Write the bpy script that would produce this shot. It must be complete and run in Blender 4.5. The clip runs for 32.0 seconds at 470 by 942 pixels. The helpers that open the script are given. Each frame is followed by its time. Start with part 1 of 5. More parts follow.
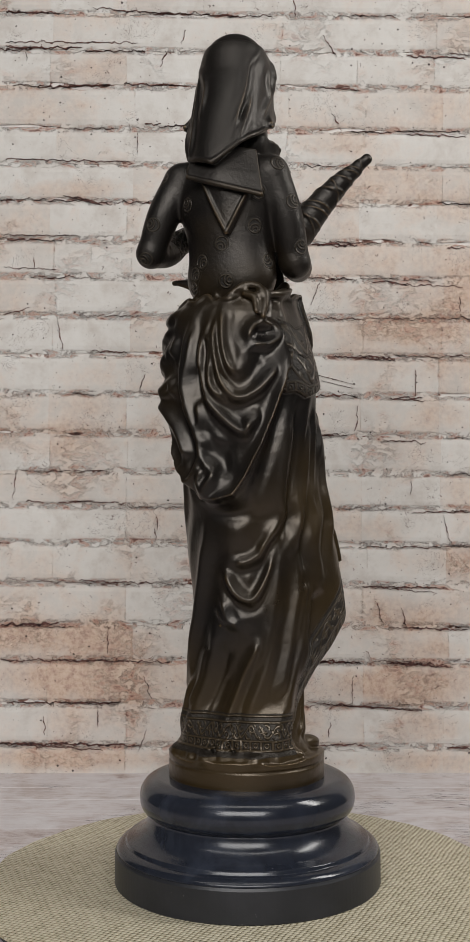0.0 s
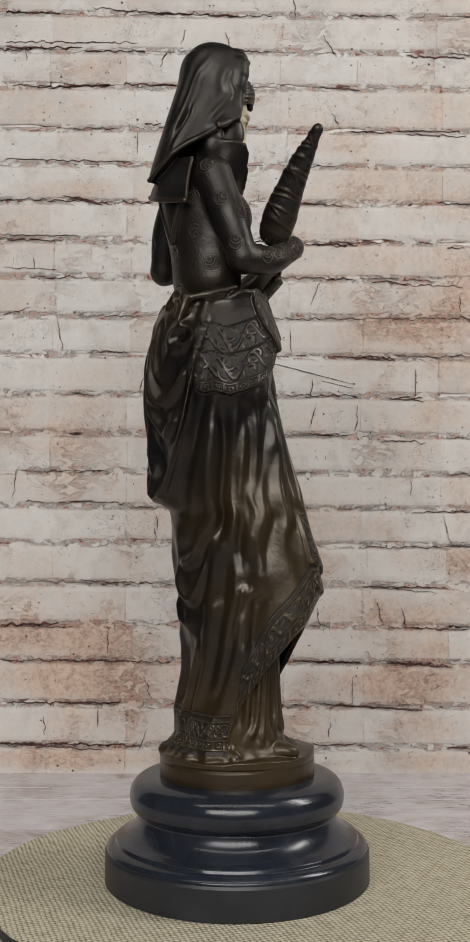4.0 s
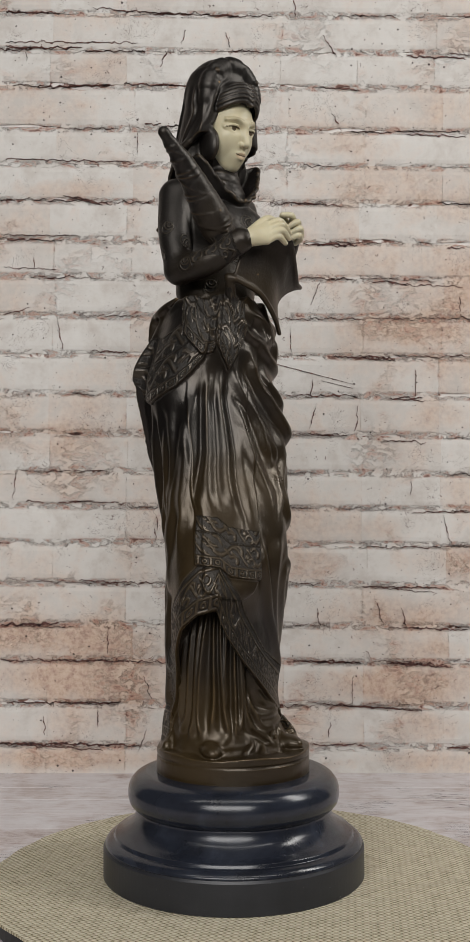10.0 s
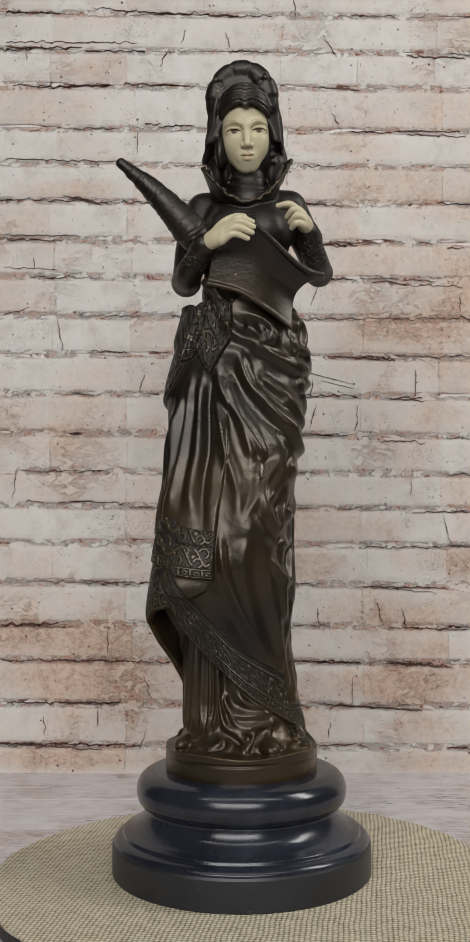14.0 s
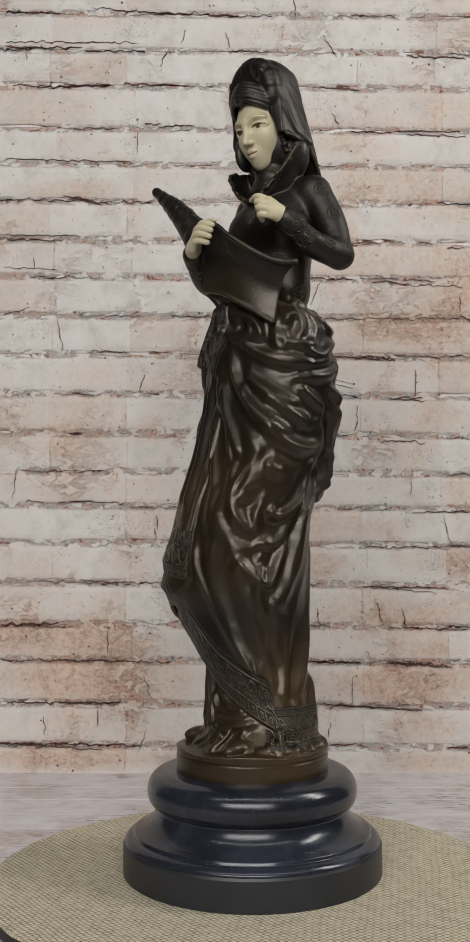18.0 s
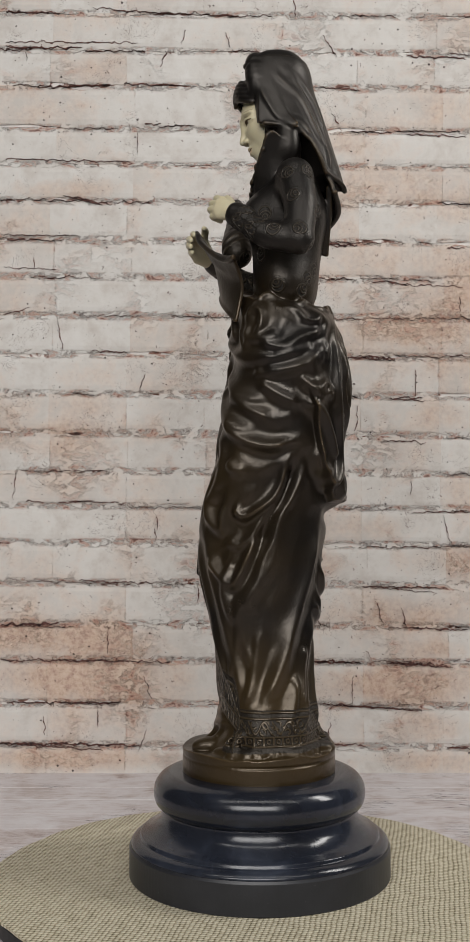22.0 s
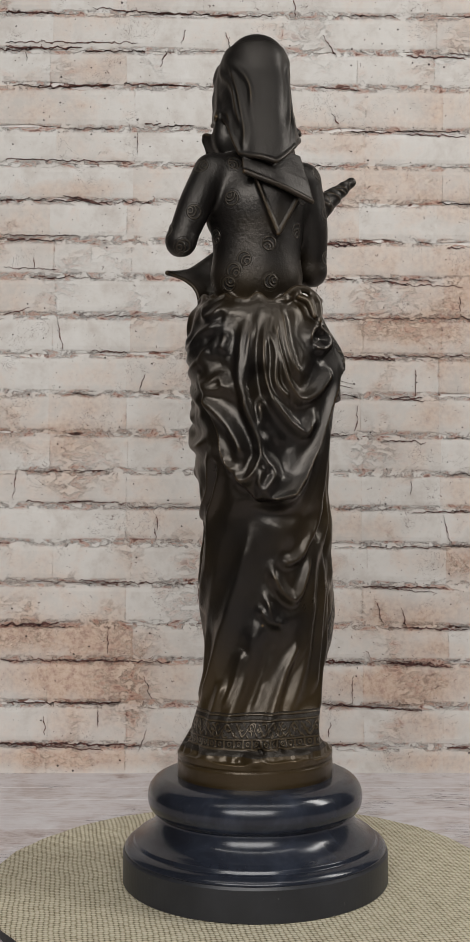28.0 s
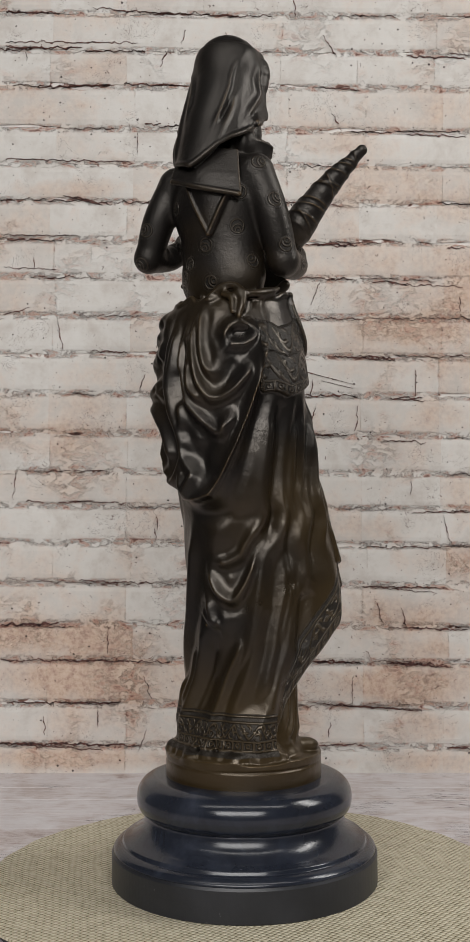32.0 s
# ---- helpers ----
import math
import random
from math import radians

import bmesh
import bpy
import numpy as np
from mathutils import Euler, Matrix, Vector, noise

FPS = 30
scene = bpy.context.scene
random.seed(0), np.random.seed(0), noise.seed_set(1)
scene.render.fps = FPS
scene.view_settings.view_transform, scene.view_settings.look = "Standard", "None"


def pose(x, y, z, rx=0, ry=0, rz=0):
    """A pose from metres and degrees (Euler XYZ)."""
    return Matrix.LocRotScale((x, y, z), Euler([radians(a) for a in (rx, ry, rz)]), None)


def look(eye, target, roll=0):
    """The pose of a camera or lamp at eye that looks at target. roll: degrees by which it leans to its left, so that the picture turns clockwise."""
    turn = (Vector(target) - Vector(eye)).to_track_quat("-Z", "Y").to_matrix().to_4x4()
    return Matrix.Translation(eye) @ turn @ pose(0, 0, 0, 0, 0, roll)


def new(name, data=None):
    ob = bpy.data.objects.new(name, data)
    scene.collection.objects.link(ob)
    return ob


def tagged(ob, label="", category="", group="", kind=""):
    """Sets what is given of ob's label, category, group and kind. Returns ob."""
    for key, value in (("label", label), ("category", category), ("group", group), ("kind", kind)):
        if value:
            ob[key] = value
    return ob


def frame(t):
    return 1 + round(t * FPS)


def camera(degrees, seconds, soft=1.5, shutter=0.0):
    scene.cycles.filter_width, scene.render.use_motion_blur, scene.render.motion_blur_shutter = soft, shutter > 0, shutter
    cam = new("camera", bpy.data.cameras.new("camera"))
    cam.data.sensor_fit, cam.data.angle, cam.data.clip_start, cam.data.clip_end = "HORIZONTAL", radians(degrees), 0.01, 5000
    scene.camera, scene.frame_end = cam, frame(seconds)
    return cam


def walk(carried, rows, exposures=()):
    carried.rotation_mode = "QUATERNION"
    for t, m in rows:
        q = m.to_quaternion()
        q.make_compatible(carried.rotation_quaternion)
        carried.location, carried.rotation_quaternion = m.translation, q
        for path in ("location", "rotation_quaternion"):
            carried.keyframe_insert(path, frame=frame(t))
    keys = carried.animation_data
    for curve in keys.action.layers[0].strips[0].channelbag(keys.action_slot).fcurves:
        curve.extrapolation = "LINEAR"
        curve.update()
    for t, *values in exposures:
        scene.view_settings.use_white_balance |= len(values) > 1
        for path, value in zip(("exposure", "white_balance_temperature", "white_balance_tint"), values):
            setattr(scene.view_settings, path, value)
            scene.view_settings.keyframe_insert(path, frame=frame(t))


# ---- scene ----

# ---------------------------------------------------------------- camera
cam = camera(24.88, 32.0, soft=0.7)
EYE = Vector((0.00243, -0.72922, 0.23320))
AIM = EYE + Vector((-0.01285, 0.99863, 0.05079))
walk(cam, [(0, look(EYE, AIM, -0.18)), (32, look(EYE, AIM, -0.18))])

# ---------------------------------------------------------------- light
world = bpy.data.worlds.new("room_air")
scene.world = world
world.use_nodes = True
world.node_tree.nodes["Background"].inputs[0].default_value = (0.80, 0.84, 0.90, 1)
world.node_tree.nodes["Background"].inputs[1].default_value = 0.06
scene.view_settings.exposure = 0.0


def area_lamp(name, eye, target, sx, sy, watts, colour):
    lamp = bpy.data.lights.new(name, "AREA")
    lamp.shape, lamp.size, lamp.size_y = "RECTANGLE", sx, sy
    lamp.energy, lamp.color = watts, colour
    ob = new(name, lamp)
    ob.matrix_world = look(eye, target)
    return ob


area_lamp("ceiling_panel_lamp", (0.0, -1.05, 1.98), (0, 0.15, 0.2), 2.8, 0.20, 8.5, (1.0, 0.975, 0.94))
area_lamp("side_panel_lamp", (1.35, -0.15, 1.20), (0, 0.15, 0.3), 0.30, 0.8, 10.5, (1.0, 0.98, 0.95))
# added fill from behind the camera to brighten wall and figure; no window there
area_lamp("front_fill_lamp", (-0.20, -2.15, 1.10), (0, 0.3, 0.14), 2.0, 0.9, 42.5, (1.0, 0.985, 0.972))

# ---------------------------------------------------------------- materials
def node(nt, kind, ins=None, attribute_name=""):
    n = nt.nodes.new(kind)
    if attribute_name:
        n.attribute_name = attribute_name
    for k, v in (ins or {}).items():
        if hasattr(v, "is_output"):
            nt.links.new(v, n.inputs[k])
        else:
            n.inputs[k].default_value = v
    return n


def maths(nt, op, a, b=0.0, c=0.0, clamp=False):
    n = nt.nodes.new("ShaderNodeMath")
    n.operation, n.use_clamp = op, clamp
    for i, v in enumerate((a, b, c)):
        if hasattr(v, "is_output"):
            nt.links.new(v, n.inputs[i])
        else:
            n.inputs[i].default_value = v
    return n.outputs[0]


def ramp(nt, fac, stops):
    n = nt.nodes.new("ShaderNodeValToRGB")
    nt.links.new(fac, n.inputs[0])
    els = n.color_ramp.elements
    while len(els) < len(stops):
        els.new(0.5)
    for e, (p, c) in zip(els, stops):
        e.position = p
        e.color = (*c, 1) if len(c) == 3 else c
    return n.outputs[0]


def mix(nt, fac, a, b, mode="MIX"):
    n = nt.nodes.new("ShaderNodeMix")
    n.data_type, n.blend_type = "RGBA", mode
    for i, v in ((0, fac), (6, a), (7, b)):
        if hasattr(v, "is_output"):
            nt.links.new(v, n.inputs[i])
        else:
            n.inputs[i].default_value = v if i == 0 else (*v, 1)
    return n.outputs[2]


def noise_tex(nt, vec, scale, detail=4.0, rough=0.55, dist=0.0):
    n = node(nt, "ShaderNodeTexNoise", {"Scale": scale, "Detail": detail, "Roughness": rough, "Distortion": dist})
    nt.links.new(vec, n.inputs["Vector"])
    return n.outputs["Fac"]


def begin(name):
    m = bpy.data.materials.new(name)
    m.use_nodes = True
    nt = m.node_tree
    b = nt.nodes["Principled BSDF"]
    co = nt.nodes.new("ShaderNodeTexCoord").outputs["Object"]
    return m, nt, b, co


def put(nt, b, colour=None, rough=None, bump=None, strength=0.3, dist=0.001):
    for key, v in (("Base Color", colour), ("Roughness", rough)):
        if v is None:
            continue
        if hasattr(v, "is_output"):
            nt.links.new(v, b.inputs[key])
        else:
            b.inputs[key].default_value = (*v, 1) if key == "Base Color" else v
    if bump is not None:
        n = node(nt, "ShaderNodeBump", {"Strength": strength, "Distance": dist, "Height": bump})
        nt.links.new(n.outputs[0], b.inputs["Normal"])


def bronze_material():
    m, nt, b, co = begin("patinated_bronze")
    big = noise_tex(nt, co, 14, 4, 0.6)
    fine = noise_tex(nt, co, 160, 5, 0.6)
    # ridges brightened: rubbed patina, with the gold highlights of the crests painted in
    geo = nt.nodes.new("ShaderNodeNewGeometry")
    rub_glint = ramp(nt, geo.outputs["Pointiness"], [(0.514, (0, 0, 0)), (0.600, (1, 1, 1))])
    rub_glint = maths(nt, "MULTIPLY", rub_glint, ramp(nt, noise_tex(nt, co, 26, 3), [(0.35, (0.1, 0.1, 0.1)), (0.65, (1, 1, 1))]))
    black = ramp(nt, big, [(0.3, (0.0045, 0.0040, 0.0040)), (0.6, (0.0090, 0.0074, 0.0066))])
    zz = node(nt, "ShaderNodeSeparateXYZ", {"Vector": co}).outputs[2]
    thin = maths(nt, "ADD", noise_tex(nt, co, 9, 3, 0.5), maths(nt, "MULTIPLY", maths(nt, "SUBTRACT", 0.315, zz), 0.72))
    base = mix(nt, ramp(nt, thin, [(0.44, (0, 0, 0)), (0.70, (1, 1, 1))]), black, (0.043, 0.0275, 0.0105))
    col = mix(nt, rub_glint, base, (0.21, 0.135, 0.060))
    # ornament bands: running borders in relief on a hammered ground
    at = node(nt, "ShaderNodeAttribute", attribute_name="band")
    sep = node(nt, "ShaderNodeSeparateXYZ", {"Vector": at.outputs["Vector"]}).outputs
    u, v, on = sep[0], sep[1], sep[2]
    on = maths(nt, "GREATER_THAN", on, 0.5)

    def times(*q):
        out = q[0]
        for w in q[1:]:
            out = maths(nt, "MULTIPLY", out, w)
        return out

    def most(*q):
        out = q[0]
        for w in q[1:]:
            out = maths(nt, "MAXIMUM", out, w)
        return out

    def line(x, at_, w):
        """A rounded ridge where x is near at_."""
        d = maths(nt, "ABSOLUTE", maths(nt, "SUBTRACT", x, at_))
        return maths(nt, "SUBTRACT", 1.35, maths(nt, "DIVIDE", d, w), clamp=True)

    def reach(a, b_):
        return maths(nt, "SQRT", maths(nt, "ADD", maths(nt, "MULTIPLY", a, a), maths(nt, "MULTIPLY", b_, b_)))

    def cell(period, shift):
        return maths(nt, "SUBTRACT", maths(nt, "MODULO", maths(nt, "ADD", u, 2000.0 + shift), period), period / 2)

    marks = most(line(v, 0.9, 0.7), line(v, 6.4, 0.7), line(v, 17.8, 0.7), line(v, 21.6, 0.7))
    c1 = cell(7.0, 0)
    low = times(maths(nt, "GREATER_THAN", v, 1.2), maths(nt, "LESS_THAN", v, 6.2))
    marks = most(marks, times(low, most(line(reach(c1, maths(nt, "SUBTRACT", v, 3.7)), 1.2, 0.6), line(maths(nt, "ABSOLUTE", c1), 3.2, 0.6))))
    c2 = cell(18.0, 3)
    inside = times(maths(nt, "GREATER_THAN", v, 6.8), maths(nt, "LESS_THAN", v, 17.4))
    wave = maths(nt, "ADD", maths(nt, "MULTIPLY", maths(nt, "SINE", maths(nt, "MULTIPLY", c2, 0.5)), 3.6), 12.1)
    c3 = cell(9.0, 4)
    curls = most(line(reach(maths(nt, "SUBTRACT", c3, 1.0), maths(nt, "SUBTRACT", v, 14.0)), 2.2, 0.75), line(reach(maths(nt, "ADD", c3, 1.2), maths(nt, "SUBTRACT", v, 9.6)), 1.9, 0.75),
                 line(reach(maths(nt, "ADD", c3, 3.5), maths(nt, "SUBTRACT", v, 12.2)), 0.4, 0.9))
    broken = maths(nt, "GREATER_THAN", maths(nt, "SINE", maths(nt, "ADD", maths(nt, "MULTIPLY", u, 0.83), maths(nt, "MULTIPLY", v, 0.9))), -0.35)
    curls = times(curls, broken)
    marks = times(most(marks, times(inside, most(line(v, wave, 1.0), curls))), on)
    hammered = noise_tex(nt, co, 620, 2)
    # round seals chased into the bodice
    at2 = node(nt, "ShaderNodeAttribute", attribute_name="seal")
    s2 = node(nt, "ShaderNodeSeparateXYZ", {"Vector": at2.outputs["Vector"]}).outputs
    sx, sy, son = s2[0], s2[1], s2[2]
    son = maths(nt, "GREATER_THAN", son, 0.5)
    r1 = reach(sx, sy)
    r2 = reach(maths(nt, "SUBTRACT", sx, 2.6), sy)
    seal = most(line(r1, 4.3, 0.6), times(maths(nt, "LESS_THAN", r1, 4.0), most(line(r2, 3.7, 0.6), line(r2, 1.7, 0.6))))
    seal = times(seal, son)
    ground = most(on, times(son, maths(nt, "LESS_THAN", r1, 5.0)))
    relief = maths(nt, "MAXIMUM", marks, seal)
    sunk = times(ground, maths(nt, "SUBTRACT", 1.0, relief))
    # sunk ground coloured darker; raised lines lighter, rubbed and with painted-in highlights
    col = mix(nt, maths(nt, "MULTIPLY", sunk, 0.85), col, (0.0045, 0.0040, 0.0038))
    col = mix(nt, maths(nt, "MULTIPLY", relief, 0.35), col, (0.085, 0.066, 0.045))
    stipple = ramp(nt, zz, [(0.385, (0, 0, 0)), (0.400, (1, 1, 1)), (0.470, (1, 1, 1)), (0.485, (0, 0, 0))])
    stipple = maths(nt, "MULTIPLY", stipple, noise_tex(nt, co, 430, 3, 0.65))
    plain = maths(nt, "ADD", maths(nt, "MULTIPLY", fine, 0.30), maths(nt, "MULTIPLY", noise_tex(nt, co, 45, 4, 0.55), 0.4))
    plain = maths(nt, "ADD", plain, maths(nt, "MULTIPLY", stipple, 0.26))
    height = maths(nt, "ADD", plain, maths(nt, "SUBTRACT", maths(nt, "MULTIPLY", relief, 0.6), times(sunk, hammered, 0.55)))
    rough = ramp(nt, noise_tex(nt, co, 40, 4), [(0.3, (0.27, 0.27, 0.27)), (0.7, (0.40, 0.40, 0.40))])
    dull = ramp(nt, zz, [(0.380, (0, 0, 0)), (0.400, (1, 1, 1))])
    rough = maths(nt, "ADD", rough, maths(nt, "MULTIPLY", dull, 0.10))
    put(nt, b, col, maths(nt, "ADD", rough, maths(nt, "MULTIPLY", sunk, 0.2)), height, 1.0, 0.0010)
    nt.links.new(maths(nt, "ADD", 0.30, maths(nt, "MULTIPLY", rub_glint, 0.45)), b.inputs["Metallic"])
    b.inputs["Specular IOR Level"].default_value = 0.68
    b.inputs["Specular Tint"].default_value = (1.0, 0.93, 0.85, 1)
    return m


def ivory_material():
    m, nt, b, co = begin("aged_ivory_resin")
    n = noise_tex(nt, co, 60, 4)
    # brown antiquing wash left in the recesses, which also paints in the sockets' shading
    wash = ramp(nt, nt.nodes.new("ShaderNodeNewGeometry").outputs["Pointiness"], [(0.40, (1, 1, 1)), (0.495, (0, 0, 0))])
    tone = ramp(nt, n, [(0.3, (0.49, 0.435, 0.285)), (0.7, (0.56, 0.51, 0.35))])
    put(nt, b, mix(nt, maths(nt, "MULTIPLY", wash, 0.8), tone, (0.24, 0.17, 0.085)), 0.42, noise_tex(nt, co, 500, 3), 0.08, 0.0004)
    b.inputs["Subsurface Weight"].default_value = 0.12
    b.inputs["Subsurface Radius"].default_value = (0.004, 0.003, 0.002)
    return m


def marble_material():
    m, nt, b, co = begin("polished_black_marble")
    cloud = noise_tex(nt, co, 22, 6, 0.65, 0.6)
    speck = noise_tex(nt, co, 420, 2)
    col = ramp(nt, cloud, [(0.3, (0.008, 0.009, 0.013)), (0.55, (0.016, 0.019, 0.028)), (0.8, (0.040, 0.047, 0.066))])
    col = mix(nt, ramp(nt, speck, [(0.74, (0, 0, 0)), (0.80, (1, 1, 1))]), col, (0.10, 0.10, 0.12))
    put(nt, b, col, ramp(nt, noise_tex(nt, co, 30, 5), [(0.35, (0.15, 0.15, 0.15)), (0.7, (0.27, 0.27, 0.27))]), noise_tex(nt, co, 90, 4), 0.03, 0.001)
    return m


def matte_stone_material():
    m, nt, b, co = begin("matte_marble_edge")
    cloud = noise_tex(nt, co, 30, 5, 0.6)
    chips = noise_tex(nt, co, 260, 3)
    col = ramp(nt, cloud, [(0.3, (0.011, 0.012, 0.015)), (0.7, (0.021, 0.022, 0.027))])
    col = mix(nt, ramp(nt, chips, [(0.72, (0, 0, 0)), (0.78, (0.5, 0.5, 0.5))]), col, (0.20, 0.20, 0.20))
    put(nt, b, col, 0.42, chips, 0.1, 0.001)
    return m


def burlap_material():
    m, nt, b, co = begin("woven_burlap")
    sep = node(nt, "ShaderNodeSeparateXYZ", {"Vector": co}).outputs
    wob = maths(nt, "MULTIPLY", maths(nt, "SUBTRACT", noise_tex(nt, co, 30, 2), 0.5), 0.004)
    x, y = maths(nt, "ADD", sep[0], wob), maths(nt, "ADD", sep[1], wob)
    f = 2 * math.pi / 0.0031
    wx, wy = maths(nt, "SINE", maths(nt, "MULTIPLY", x, f)), maths(nt, "SINE", maths(nt, "MULTIPLY", y, f))
    par = maths(nt, "SIGN", maths(nt, "MULTIPLY", maths(nt, "SINE", maths(nt, "MULTIPLY", x, f / 2)), maths(nt, "SINE", maths(nt, "MULTIPLY", y, f / 2))))
    weave = maths(nt, "ADD", maths(nt, "MULTIPLY", maths(nt, "ABSOLUTE", maths(nt, "SINE", maths(nt, "MULTIPLY", x, f / 2))), 0.5),
                  maths(nt, "MULTIPLY", maths(nt, "ABSOLUTE", maths(nt, "SINE", maths(nt, "MULTIPLY", y, f / 2))), 0.5))
    weave = maths(nt, "ADD", weave, maths(nt, "MULTIPLY", par, 0.10))
    fibre = noise_tex(nt, co, 1400, 3)
    slub = noise_tex(nt, co, 120, 4)
    h = maths(nt, "ADD", weave, maths(nt, "MULTIPLY", fibre, 0.3))
    col = ramp(nt, maths(nt, "ADD", maths(nt, "MULTIPLY", weave, 0.6), maths(nt, "MULTIPLY", slub, 0.5)),
               [(0.28, (0.13, 0.105, 0.060)), (0.52, (0.43, 0.38, 0.265)), (0.82, (0.64, 0.59, 0.46))])
    put(nt, b, col, 0.95, h, 0.9, 0.0009)
    b.inputs["Specular IOR Level"].default_value = 0.15
    return m


# where the wash has worn off the clay: place across and up the wall, half width, half height, how bare
BARE = [(190, 120, 55, 28, 0.8), (40, 140, 50, 22, 0.5), (110, 325, 85, 18, 0.9), (560, 245, 60, 22, 0.5), (725, 360, 55, 26, 0.5), (700, 560, 85, 22, 0.8), (745, 705, 42, 26, 0.8),
        (95, 745, 110, 26, 0.75), (235, 730, 40, 20, 0.5), (640, 890, 60, 18, 0.5), (530, 950, 50, 24, 0.6), (725, 940, 70, 24, 0.7)]
BARE += [(150, 1065, 52, 27, 1.0), (40, 1060, 55, 24, 0.7), (100, 1130, 105, 24, 0.8), (700, 1035, 80, 26, 0.7), (560, 1035, 50, 22, 0.4), (640, 1148, 110, 24, 1.0), (530, 1145, 45, 22, 0.6),
         (745, 1085, 55, 16, 0.7), (120, 1262, 170, 15, 0.9), (700, 1212, 80, 20, 0.6), (690, 1268, 110, 15, 0.8)]


def wall_place(px, py):
    return -0.2527 + 0.4790 * px / 782, 0.790 - 0.000629 * py


def brick_material():
    m, nt, b, co = begin("whitewashed_brick")
    geo = nt.nodes.new("ShaderNodeNewGeometry").outputs["Position"]
    rnd = nt.nodes.new("ShaderNodeObjectInfo").outputs["Random"]
    loc = node(nt, "ShaderNodeSeparateXYZ", {"Vector": co}).outputs
    lz, lx = maths(nt, "ABSOLUTE", loc[2]), maths(nt, "ABSOLUTE", loc[0])
    rim = maths(nt, "MAXIMUM", maths(nt, "SUBTRACT", lz, 0.0188), maths(nt, "SUBTRACT", lx, 0.0437))
    arris = maths(nt, "ADD", 1.0, maths(nt, "MULTIPLY", rim, 230.0), clamp=True)

    def contour(n, w):
        return maths(nt, "LESS_THAN", maths(nt, "ABSOLUTE", maths(nt, "SUBTRACT", n, 0.5)), w)

    area = noise_tex(nt, geo, 7, 4, 0.55)
    mott = noise_tex(nt, geo, 30, 8, 0.7, 0.2)
    grit = noise_tex(nt, geo, 210, 5, 0.7)
    wash = ramp(nt, mott, [(0.30, (0.52, 0.475, 0.435)), (0.50, (0.63, 0.605, 0.57)), (0.70, (0.685, 0.668, 0.64))])
    clay = ramp(nt, maths(nt, "ADD", maths(nt, "MULTIPLY", grit, 0.7), maths(nt, "MULTIPLY", mott, 0.3)), [(0.36, (0.33, 0.175, 0.125)), (0.5, (0.54, 0.375, 0.275)), (0.68, (0.65, 0.51, 0.40))])
    t = maths(nt, "ADD", maths(nt, "ADD", maths(nt, "MULTIPLY", mott, 0.40), maths(nt, "MULTIPLY", area, 0.45)), maths(nt, "MULTIPLY", rnd, 0.10))
    bare = None
    for px, py, half_w, half_h, much in BARE:
        x, z = wall_place(px, py)
        d = node(nt, "ShaderNodeMapping", {"Vector": geo, "Location": (-x / (half_w * 0.000612), 0, -z / (half_h * 0.000629)), "Scale": (1 / (half_w * 0.000612), 0, 1 / (half_h * 0.000629))}).outputs[0]
        far = node(nt, "ShaderNodeVectorMath", {0: d})
        far.operation = "LENGTH"
        patch = maths(nt, "MULTIPLY", maths(nt, "SUBTRACT", 1.5, far.outputs["Value"], clamp=True), much)
        bare = patch if bare is None else maths(nt, "MAXIMUM", bare, patch)
    t = maths(nt, "ADD", maths(nt, "SUBTRACT", t, 0.022), maths(nt, "MULTIPLY", bare, 0.12))
    worn = ramp(nt, t, [(0.43, (0.0, 0.0, 0.0)), (0.50, (0.35, 0.35, 0.35)), (0.60, (0.80, 0.80, 0.80))])
    col = mix(nt, worn, wash, clay)
    # paint flaked off in ragged lines along the arrises and where the clay shows
    ragged = node(nt, "ShaderNodeMapping", {"Vector": geo, "Scale": (1.0, 1.0, 1.8)}).outputs[0]
    flake = noise_tex(nt, ragged, 62, 7, 0.72, 0.6)
    where = maths(nt, "ADD", maths(nt, "MULTIPLY", arris, 0.52), maths(nt, "ADD", maths(nt, "MULTIPLY", worn, 0.13), maths(nt, "MULTIPLY", noise_tex(nt, geo, 15, 3), 0.85)))
    torn = ramp(nt, where, [(0.46, (0, 0, 0)), (0.74, (1, 1, 1))])
    lines = maths(nt, "MULTIPLY", contour(flake, 0.010), torn)
    red = maths(nt, "MULTIPLY", ramp(nt, flake, [(0.53, (0, 0, 0)), (0.565, (1, 1, 1))]), torn)
    col = mix(nt, maths(nt, "MULTIPLY", red, 0.60), col, (0.43, 0.215, 0.15))
    deep = maths(nt, "MULTIPLY", ramp(nt, flake, [(0.60, (0, 0, 0)), (0.625, (1, 1, 1))]), torn)
    col = mix(nt, maths(nt, "MULTIPLY", deep, 0.85), col, (0.11, 0.045, 0.035))
    col = mix(nt, maths(nt, "MULTIPLY", lines, 0.74), col, (0.085, 0.042, 0.033))
    # pits and hair cracks
    hair = contour(noise_tex(nt, geo, 48, 5, 0.62, 2.5), 0.0055)
    hair = maths(nt, "MULTIPLY", hair, ramp(nt, noise_tex(nt, geo, 19, 2), [(0.56, (0, 0, 0)), (0.62, (1, 1, 1))]))
    flat = node(nt, "ShaderNodeSeparateXYZ", {"Vector": geo}).outputs
    flat = node(nt, "ShaderNodeCombineXYZ", {"X": flat[0], "Y": flat[2]}).outputs[0]
    holes = nt.nodes.new("ShaderNodeTexVoronoi")
    holes.voronoi_dimensions = "2D"
    holes.inputs["Scale"].default_value = 62.0
    nt.links.new(flat, holes.inputs["Vector"])
    pick = node(nt, "ShaderNodeSeparateColor", {"Color": holes.outputs["Color"]}).outputs
